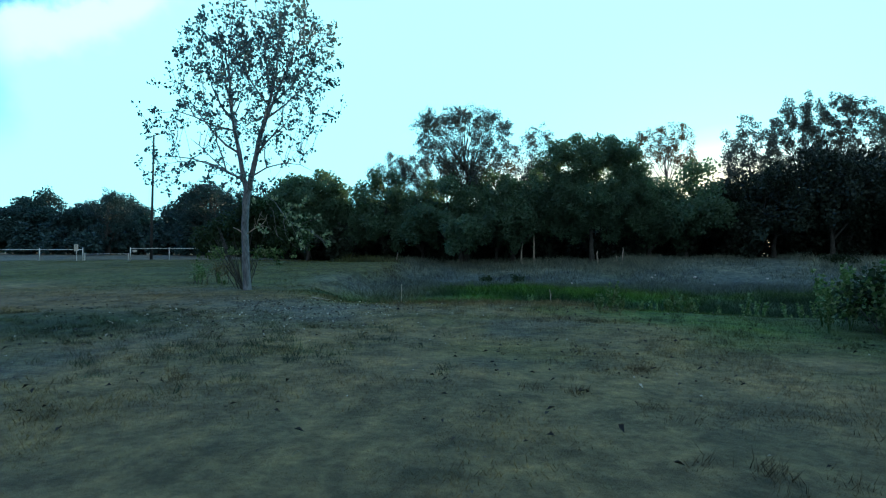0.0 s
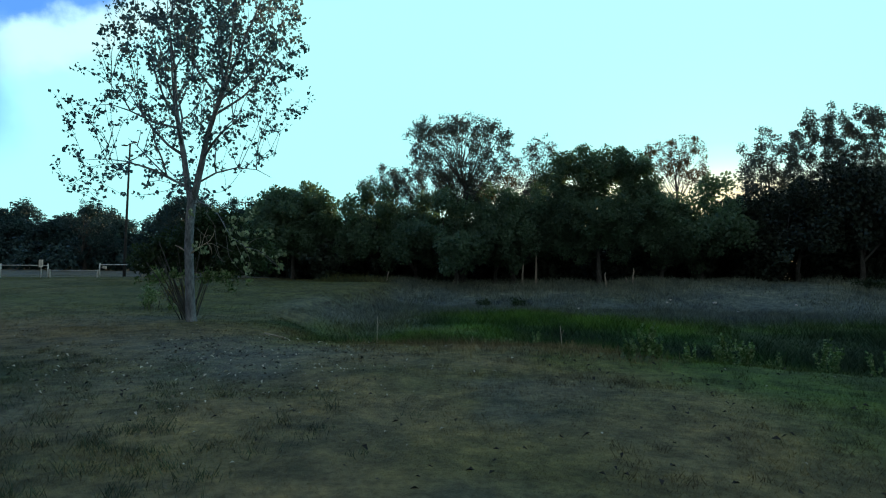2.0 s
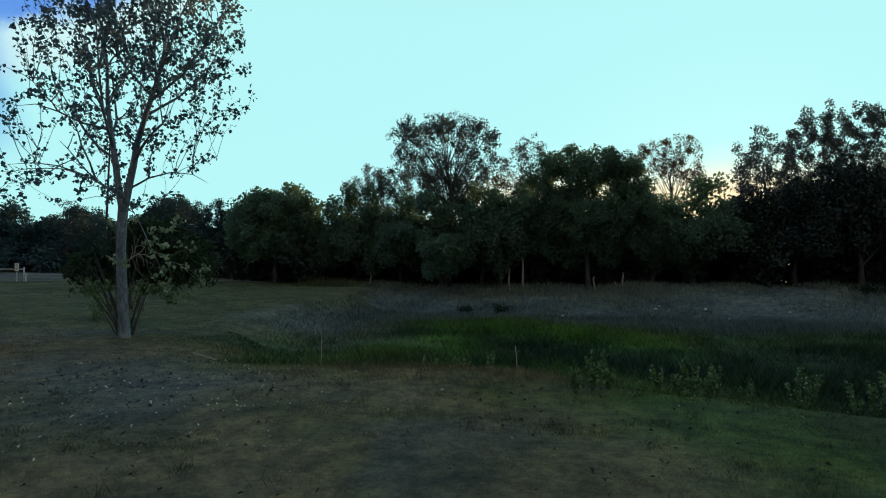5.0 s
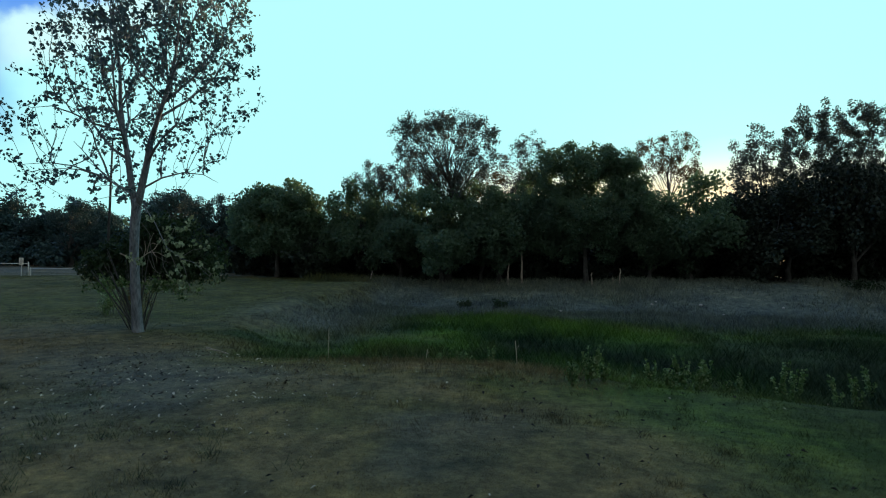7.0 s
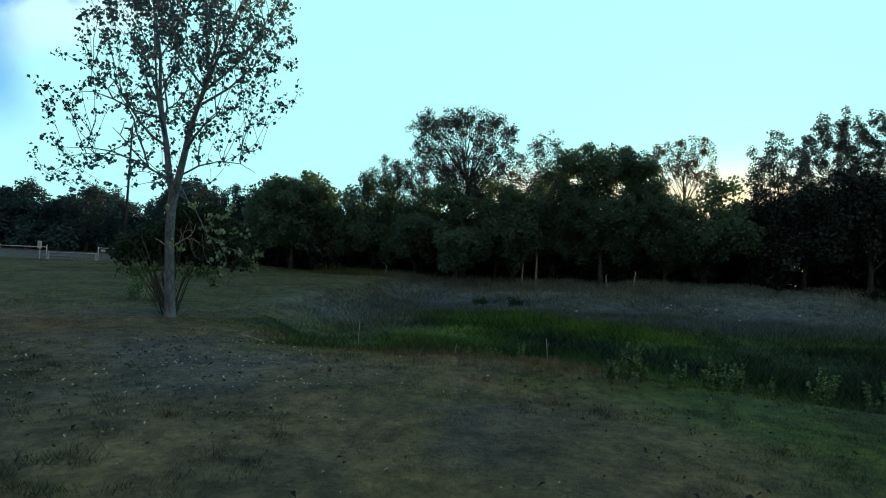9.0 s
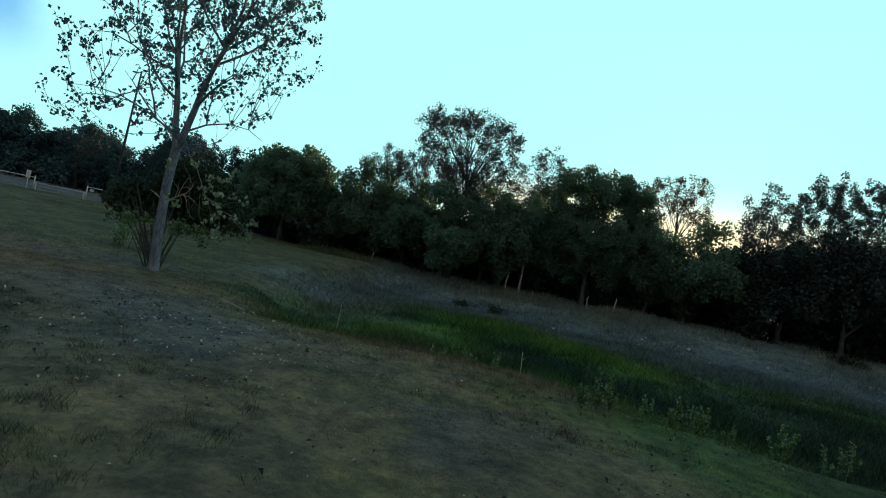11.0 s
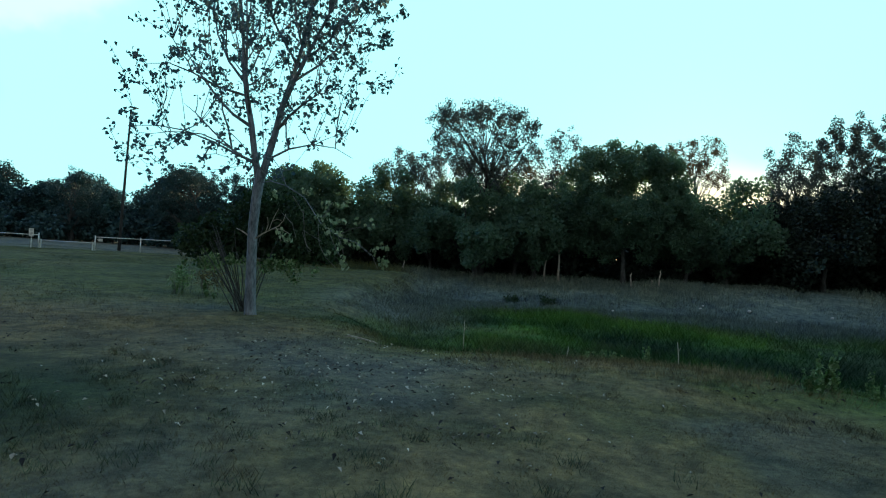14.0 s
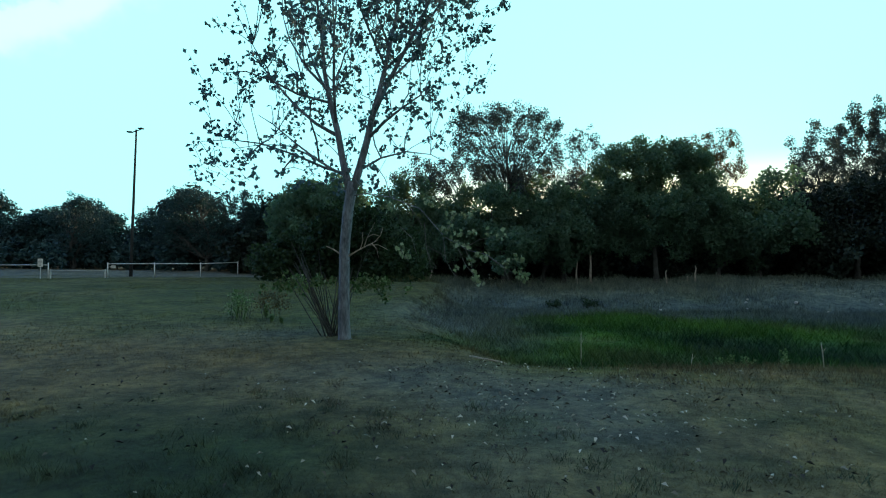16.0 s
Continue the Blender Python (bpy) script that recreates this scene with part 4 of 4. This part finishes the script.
for k, (x, y, s, h) in enumerate([(15.6, 51.5, 0.85, 0.85), (23.0, 50.0, 0.9, 1.25), (33.0, 49.5, 1.0, 1.0), (37, 48, 1.05, 1.1), (43, 48, 1.1, 1.15), (33, 57, 1.1, 1.0),
                                  (41, 57, 1.2, 1.3), (26.5, 53, 0.9, 1.3), (9.5, 55, 1.0, 0.74), (17, 57, 1.0, 0.95), (-2.5, 60, 0.9, 0.62), (-9.8, 55, 1.0, 0.74),
                                  (-16.5, 56, 1.0, 0.85), (-23.5, 57, 1.0, 0.9), (4, 56, 1.0, 0.78), (21.5, 56, 1.0, 1.05), (-9.8, 50.8, 0.8, 0.8), (-16.2, 50.8, 0.62, 0.59),
                                  (-3.0, 49.8, 0.75, 0.8), (9.6, 50.2, 0.8, 0.68)]):
    if x > 20:
        again(third, x, y, 47 * k, s, h * 0.85)
    else:
        again(second if x > 10 or y > 54 else first, x, y, 47 * k, s, h * (1.0 if x > 10 or y > 54 else 1.19))
left_row = [(-58.5, 63, 1.0, 0.83), (-52, 64, 0.85, 0.84), (-47.5, 66, 0.9, 0.59), (-43.5, 64, 0.8, 0.79), (-38.5, 62, 1.05, 1.04), (-33.5, 62, 0.9, 0.73), (-29.5, 60, 0.95, 0.94), (-66, 62, 1.1, 0.88), (-74, 60, 1.1, 0.69), (-82, 58, 1.2, 0.99), (-55, 68, 1.1, 0.94), (-26.5, 62, 0.9, 0.69), (-62, 70, 1.1, 0.99)]
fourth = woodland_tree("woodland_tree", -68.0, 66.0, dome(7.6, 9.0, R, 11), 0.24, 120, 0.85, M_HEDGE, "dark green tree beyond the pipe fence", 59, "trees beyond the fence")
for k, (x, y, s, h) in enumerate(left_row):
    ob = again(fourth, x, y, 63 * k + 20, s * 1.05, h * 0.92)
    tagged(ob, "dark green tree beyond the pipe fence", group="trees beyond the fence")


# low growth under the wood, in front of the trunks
# deep shade under the crowns is in its default leaf colour
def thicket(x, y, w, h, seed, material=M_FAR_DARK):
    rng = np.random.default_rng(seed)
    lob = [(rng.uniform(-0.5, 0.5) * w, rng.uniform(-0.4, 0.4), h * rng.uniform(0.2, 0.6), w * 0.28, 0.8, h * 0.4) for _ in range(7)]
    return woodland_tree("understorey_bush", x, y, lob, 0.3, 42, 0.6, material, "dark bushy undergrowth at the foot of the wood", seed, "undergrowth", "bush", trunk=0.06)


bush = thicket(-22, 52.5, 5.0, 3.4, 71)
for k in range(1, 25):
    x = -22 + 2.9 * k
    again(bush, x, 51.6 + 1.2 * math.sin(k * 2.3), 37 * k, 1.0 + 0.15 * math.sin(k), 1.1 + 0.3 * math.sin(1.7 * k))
# rows farther back, added out of view to block light through the gaps
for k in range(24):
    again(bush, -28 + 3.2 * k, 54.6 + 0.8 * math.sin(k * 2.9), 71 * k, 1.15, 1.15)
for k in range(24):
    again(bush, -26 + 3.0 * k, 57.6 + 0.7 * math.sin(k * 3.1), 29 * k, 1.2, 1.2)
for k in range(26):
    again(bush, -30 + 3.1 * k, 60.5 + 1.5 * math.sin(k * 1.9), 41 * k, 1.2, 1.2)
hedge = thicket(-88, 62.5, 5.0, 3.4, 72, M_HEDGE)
# added rank that closes gaps where sunlit ground glowed through
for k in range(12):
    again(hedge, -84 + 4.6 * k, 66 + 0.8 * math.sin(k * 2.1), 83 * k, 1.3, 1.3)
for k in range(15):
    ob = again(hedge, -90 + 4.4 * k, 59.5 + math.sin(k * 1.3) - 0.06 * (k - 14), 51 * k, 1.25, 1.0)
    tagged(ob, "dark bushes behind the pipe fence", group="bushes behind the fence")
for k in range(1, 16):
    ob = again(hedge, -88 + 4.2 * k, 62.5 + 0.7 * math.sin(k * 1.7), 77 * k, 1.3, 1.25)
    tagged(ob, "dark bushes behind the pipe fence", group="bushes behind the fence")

shrub("low_shrub", 9.3, 13.6, [(0, 0, 0.75, 1.0, 0.8, 0.6), (0.9, 0.3, 0.8, 0.9, 0.8, 0.7), (-0.5, 0.6, 0.6, 0.7, 0.6, 0.5), (1.6, -0.4, 0.9, 0.9, 0.7, 0.7)], 10, 0.09, 7, "dark leafy low shrub among tall weeds", 36, M_SHRUB)
shrub("low_shrub", 11.6, 15.8, [(0, 0, 0.8, 1.1, 0.9, 0.7), (1.0, 0.2, 0.9, 0.9, 0.8, 0.7), (-0.8, 0.4, 0.6, 0.8, 0.7, 0.5)], 9, 0.09, 7, "dark leafy low shrub on the bank", 37, M_SHRUB)
shrub("low_shrub", -13.3, 25.0, [(0, 0, 0.7, 0.35, 0.3, 0.4), (-0.35, 0.1, 0.5, 0.3, 0.3, 0.3), (0.4, 0.0, 0.45, 0.4, 0.3, 0.25)], 7, 0.065, 16, "airy tangle of olive growth beside the shrub", 39, M_FAR_SUNLIT)
shrub("low_shrub", -14.5, 25.0, [(0, 0, 0.8, 0.22, 0.22, 0.4), (0.25, -0.1, 0.5, 0.2, 0.2, 0.3), (-0.25, 0.1, 0.45, 0.2, 0.2, 0.25)], 9, 0.065, 20, "airy olive growth with pale leaves at the foot of the shrub", 40, M_WEED)
shrub("low_shrub", -2.9, 40.7, [(0, 0, 0.35, 0.5, 0.4, 0.3), (0.4, 0.1, 0.3, 0.4, 0.4, 0.25)], 6, 0.1, 7, "small dark green tuft of growth among grey weeds", 61, M_SHRUB)
shrub("low_shrub", -0.8, 41.2, [(0, 0, 0.3, 0.4, 0.4, 0.25), (0.3, 0.1, 0.25, 0.35, 0.4, 0.2)], 6, 0.1, 7, "small dark green tuft of growth among grey weeds", 62, M_SHRUB)
shrub("low_shrub", 21.6, 46.5, [(0, 0, 0.4, 1.1, 0.5, 0.35), (0.9, 0.1, 0.35, 0.7, 0.4, 0.3)], 7, 0.12, 6, "low dark bush on the far bank", 63, M_SHRUB)


# ---- dead trunks at the wood's edge ----
def snag(x, y, h, lean, r, seed):
    rng = np.random.default_rng(seed)
    t = thing("dead_trunk", (x, y, float(ground_z(x, y))), "pale bare dead trunk standing before dark woodland", "dead tree", "dead trunks")
    bm = bmesh.new()
    pts = [(lean * h * s + rng.normal() * 0.03, rng.normal() * 0.02, -0.1 + h * s) for s in (0, 0.3, 0.6, 0.85, 1)]
    tube(bm, pts, [r, r * 0.85, r * 0.7, r * 0.6, r * 0.3], 7)
    part("trunk", bm, M_DEADWOOD, t)
    return t


for k, (x, y, h, lean, r) in enumerate([(-0.75, 48.2, 1.75, 0.03, 0.09), (0.3, 48.4, 2.6, -0.04, 0.1), (5.3, 47.6, 1.2, 0.0, 0.07), (7.2, 47.6, 1.4, 0.05, 0.07), (-11.2, 47.5, 0.9, 0.05, 0.06), (6.8, 47.8, 0.7, -0.06, 0.05)]):
    snag(x, y, h, lean, r, 80 + k)


# ---- pipe fence, sign, light pole ----
POSTS = [(-42.2, 42.4), (-39.05, 43.75), (-35.2, 44.95), (-32.9, 47.1), (-30.9, 50.2), (-29.3, 53.4)]


def fence(points, rail_height, label):
    x0, y0 = points[0]
    t = thing("pipe_fence", (x0, y0, float(ground_z(x0, y0))), label, "fence", "fence runs")
    z0 = float(ground_z(x0, y0))
    top = []
    for x, y in points:
        z = float(ground_z(x, y)) - z0
        bm = bmesh.new()
        tube(bm, [(x - x0, y - y0, z - 0.2), (x - x0, y - y0, z + 1.12)], [0.042, 0.042], 10)
        post = part("post", bm, M_RAIL, t)
        bm = bmesh.new()
        tube(bm, [(x - x0, y - y0, z + 1.122), (x - x0, y - y0, z + 1.145), (x - x0, y - y0, z + 1.16)], [0.05, 0.046, 0.024], 10)
        part("cap", bm, M_RAIL, post)
        top.append((x - x0, y - y0, z + rail_height))
    for a, b in zip(top, top[1:]):
        bm = bmesh.new()
        tube(bm, [a, b], [0.03, 0.03], 8)
        part("rail", bm, M_RAIL, t)
    return t


def along(a, b, n):
    return [(a[0] + (b[0] - a[0]) * k / n, a[1] + (b[1] - a[1]) * k / n) for k in range(n + 1)]


fence([(-55.2, 37.4), (-51.9, 38.7), (-48.7, 39.9), (-45.4, 41.2), POSTS[0], POSTS[1]], 0.99, "white painted pipe fence along the field")
fence(POSTS[2:], 1.05, "white painted pipe fence running on past the light pole")


def chain_gate():
    (xa, ya), (xb, yb) = POSTS[1], POSTS[2]
    t = thing("gate_rail", (xa + 0.1, ya, float(ground_z(xa, ya))), "single low pale pipe closing the gateway between posts", "gate")
    bm = bmesh.new()
    tube(bm, [(0, 0, 0.6), (xb - xa - 0.2, yb - ya, 0.62)], [0.022, 0.022], 8)
    part("rail", bm, M_RAIL, t)
    for f in (0.02, 0.98):
        bm = bmesh.new()
        box(bm, ((xb - xa - 0.2) * f - 0.04, (yb - ya) * f - 0.05, -0.05), ((xb - xa - 0.2) * f + 0.04, (yb - ya) * f + 0.05, 0.68), 0.01)
        part("bracket", bm, M_RAIL, t)


chain_gate()


def notice():
    x, y = -39.5, 43.6
    t = thing("notice_sign", (x, y, float(ground_z(x, y))), "white upright notice board fixed to the fence", "sign")
    bm = bmesh.new()
    box(bm, (-0.21, -0.1, 0.86), (0.21, -0.075, 1.46), 0.008)
    board = part("board", bm, M_SIGN, t)
    bm = bmesh.new()
    box(bm, (-0.03, -0.075, -0.1), (0.03, -0.03, 1.42), 0.006)
    part("stake", bm, M_RAIL, t)
    for k in range(5):
        bm = bmesh.new()
        w = (0.12, 0.15, 0.14, 0.15, 0.1)[k]
        box(bm, (-w, -0.106, 1.34 - 0.1 * k), (w, -0.1005, 1.38 - 0.1 * k))
        part("print_line", bm, M_INK, board)


notice()


def lock_box():
    x, y = -34.85, 45.1
    t = thing("lock_box", (x, y, float(ground_z(x, y))), "small pale metal box on the gate post", "box")
    bm = bmesh.new()
    box(bm, (-0.13, -0.09, 0.72), (0.15, 0.06, 0.94), 0.015)
    part("body", bm, M_RAIL, t)
    bm = bmesh.new()
    box(bm, (-0.31, -0.02, 0.8), (-0.12, 0.02, 0.86), 0.006)
    part("bracket", bm, M_RAIL, t)


lock_box()


def light_pole():
    x, y = -36.0, 48.6
    t = thing("light_pole", (x, y, float(ground_z(x, y))), "tall thin dark wooden pole with flat lamp heads on a crossarm", "light pole")
    bm = bmesh.new()
    tube(bm, [(0, 0, -0.3), (0.08, 0, 4), (0.18, 0, 8), (0.28, 0, 11.95)], [0.135, 0.11, 0.09, 0.07], 12)
    part("pole", bm, M_POLE, t)
    bm = bmesh.new()
    tube(bm, [(-0.2, 0, 11.72), (0.28, 0, 11.86), (0.76, 0, 11.98)], [0.035, 0.04, 0.035], 8)
    crossarm = part("crossarm", bm, M_POLE, t)
    for dx, z in ((-0.2, 11.72), (0.76, 11.98)):
        bm = bmesh.new()
        box(bm, (dx - 0.2, -0.3, z - 0.02), (dx + 0.2, 0.08, z + 0.07), 0.025)
        part("lamp_head", bm, M_POLE, crossarm, "flat dark lamp head")


light_pole()


# ---- weeds, reeds and litter ----
def weed_kind(seed, h, n, leaf, spread):
    """A leafy weed: several stems with leaves up each."""
    rng = np.random.default_rng(seed)
    t = thing("weed", (0, 0, 0), "leafy pale green weed in the hollow", "plant", "weeds in the hollow")
    pts = []
    for k in range(n):
        a = rng.uniform(0, 6.3)
        r = spread * rng.uniform(0.2, 1)
        hh = h * rng.uniform(0.6, 1.1)
        p = [np.array([math.cos(a) * r * s, math.sin(a) * r * s, hh * s]) for s in (0, 0.35, 0.7, 1)]
        p[0][2] = -0.05
        bm = bmesh.new()
        tube(bm, p, [0.007, 0.006, 0.004, 0.002], 5)
        part("stem", bm, M_WEED, t)
        pts += [p[0] * (1 - s) + p[3] * s for s in np.linspace(0.35, 1, 6)]
    part_mesh("leaves", leaf_cloud("leaves", np.array(pts), 0.06, 5, leaf, rng, -0.2), M_WEED, t)
    return t


kinds = [weed_kind(91, 0.6, 6, 0.075, 0.2), weed_kind(92, 0.45, 8, 0.07, 0.3), weed_kind(93, 0.9, 6, 0.08, 0.22), weed_kind(94, 1.25, 7, 0.09, 0.25)]
spots = [(3.9, 16.6, 0, 1.1), (3.6, 16.3, 1, 0.9), (4.2, 16.9, 1, 0.9), (5.5, 17.2, 1, 0.9), (6.0, 17.0, 1, 1.0), (5.8, 17.5, 0, 0.9), (4.7, 16.4, 1, 0.6), (6.7, 19.5, 0, 1.1), (7.1, 19.2, 1, 0.9), (0.8, 20.6, 1, 0.8), (0.1, 20.4, 1, 0.7), (1.5, 20.3, 0, 0.7), (0.5, 20.9, 1, 0.9),
         (7.6, 17.6, 2, 0.8), (8.0, 18.2, 2, 0.9), (8.5, 19.2, 2, 1.0), (8.8, 18.0, 2, 0.9), (7.3, 19.0, 2, 0.7), (9.4, 18.6, 2, 1.0), (9.9, 17.2, 3, 0.8), (8.5, 13.7, 3, 1.35), (8.9, 13.2, 3, 1.45), (8.2, 14.3, 3, 1.2), (9.4, 14.2, 3, 1.5), (9.9, 13.4, 3, 1.45), (8.9, 14.9, 3, 1.25), (9.6, 15.4, 3, 1.0), (10.2, 14.2, 3, 1.4), (7.9, 13.2, 3, 1.0), (10.5, 16.1, 3, 1.1), (11.2, 15.0, 3, 1.2), (11.0, 17.4, 3, 1.0),
         (6.8, 20.6, 2, 0.8), (5.6, 20.2, 0, 0.9), (10.3, 20.0, 2, 1.0), (11.6, 19.0, 3, 0.9), (12.4, 17.5, 3, 1.1), (12.0, 21.4, 2, 1.1), (-13.9, 24.2, 2, 0.5), (-14.3, 24.5, 2, 0.6), (-13.4, 24.9, 0, 0.7), (-12.3, 23.6, 1, 0.5), (-12.8, 24.0, 1, 0.6)]
R = np.random.default_rng(15)
used = set()
for x, y, k, s in spots:
    z = float(ground_z(x, y))
    m = pose(x, y, z, 0, 0, float(R.uniform(0, 360))) @ Matrix.Diagonal((s, s, s, 1))
    if k in used:
        copy_thing(kinds[k], m)
    else:
        used.add(k)
        kinds[k].matrix_basis = m


def dry_stalk(x, y, h, lean):
    t = thing("dry_stalk", (x, y, float(ground_z(x, y))), "single thin pale dead stalk", "plant", "dead stalks")
    bm = bmesh.new()
    tube(bm, [(0, 0, -0.05), (lean * 0.4, 0, h * 0.5), (lean, 0.02, h)], [0.012, 0.01, 0.006], 6)
    part("stem", bm, M_STEM, t)
    bm = bmesh.new()
    tube(bm, [(lean * 0.6, 0, h * 0.65), (lean * 0.6 + 0.07, 0.02, h * 0.82)], [0.006, 0.003], 5)
    part("side_twig", bm, M_STEM, t)


dry_stalk(-3.12, 20.4, 0.85, 0.0)
dry_stalk(2.25, 20.0, 0.7, -0.06)
dry_stalk(-0.4, 20.9, 0.4, 0.05)


def fallen_branch():
    x, y = -5.2, 18.3
    t = thing("fallen_branch", (x, y, float(ground_z(x, y)) + 0.03), "bleached fallen branch at the edge of the bank", "branch", turn=-12)
    bm = bmesh.new()
    tube(bm, [(-0.55, 0.1, 0.05), (-0.2, 0.02, 0.02), (0.2, 0, -0.02), (0.55, -0.03, -0.12)], [0.014, 0.021, 0.018, 0.008], 7)
    part("stem", bm, M_DEADWOOD, t)
    bm = bmesh.new()
    tube(bm, [(-0.2, 0.02, 0.02), (-0.35, -0.15, 0.06), (-0.42, -0.25, 0.05)], [0.013, 0.009, 0.004], 5)
    part("side_twig", bm, M_DEADWOOD, t)


fallen_branch()


def leaf_litter(name, x, y, size, label, seed, material=M_LITTER):
    """Curled dead leaves lying on the ground."""
    rng = np.random.default_rng(seed)
    n = len(x)
    c = np.stack([x, y, ground_z(x, y) + 0.025], 1)
    a = rng.uniform(0, 6.3, n)
    u = np.stack([np.cos(a), np.sin(a), rng.uniform(-0.3, 0.5, n)], 1)
    w = np.stack([-np.sin(a), np.cos(a), rng.uniform(-0.4, 0.4, n)], 1)
    s = (size * rng.uniform(0.5, 1.3, n))[:, None]
    up = np.array([0, 0, 1.0]) * s * 0.3
    v = np.stack([c - u * s * 0.55, c + w * s * 0.26 + up, c + u * s * 0.55 + up * 0.4, c - w * s * 0.3 + up * 1.3], 1).reshape(-1, 3)
    k = np.arange(n)[:, None] * 4
    me = mesh_from(name, v, np.full(2 * n, 3), np.concatenate([k + [0, 1, 2], k + [0, 2, 3]], 1).ravel())
    me.materials.append(material)
    return tagged(new(name, me), label, "leaves", kind="stuff")


R = np.random.default_rng(33)
x, y = R.normal(-4.3, 2.0, 760), R.normal(14.8, 2.2, 760)
keep = (y > 5) & (y < near_edge(x) + 1)
leaf_litter("fallen_leaves", x[keep], y[keep], 0.066, "pale curled leaves lying under the tree", 34)
x, y = scatter(300, -14, 9, 4, 17.5, R)
leaf_litter("scattered_leaves", x, y, 0.05, "pale dry leaves strewn over the grass", 35)
# dark flecks stand in for small shadows beside leaves, and for clods
x, y = scatter(900, -13, 8, 4.5, 17, R, 0.9, 1.5)
litter = leaf_litter("dark_flecks", x, y, 0.072, "dark flecks in the grass for leaf shadows and clods", 36, M_DARK_FLECK)


def pale_rock(x, y, s, seed):
    rng = np.random.default_rng(seed)
    t = thing("pale_rock", (x, y, float(ground_z(x, y)) + s * 0.25 + 0.12), "small pale rock among grey weeds", "rock", "pale rocks")
    bm = bmesh.new()
    bmesh.ops.create_icosphere(bm, subdivisions=2, radius=s)
    for v in bm.verts:
        v.co *= 1 + 0.3 * noise.noise(v.co * 3 / s + Vector((seed, 0, 0)))
        v.co.z *= 0.7
    part("stone", bm, M_ROCK, t)


for k, (x, y, s) in enumerate([(11.5, 42.6, 0.11), (8.7, 42.6, 0.08), (8.3, 41.2, 0.07), (12.3, 40.6, 0.06), (16.0, 42.4, 0.08), (3.2, 40.0, 0.07), (9.0, 43.2, 0.07)]):
    pale_rock(x, y, s, 120 + k)
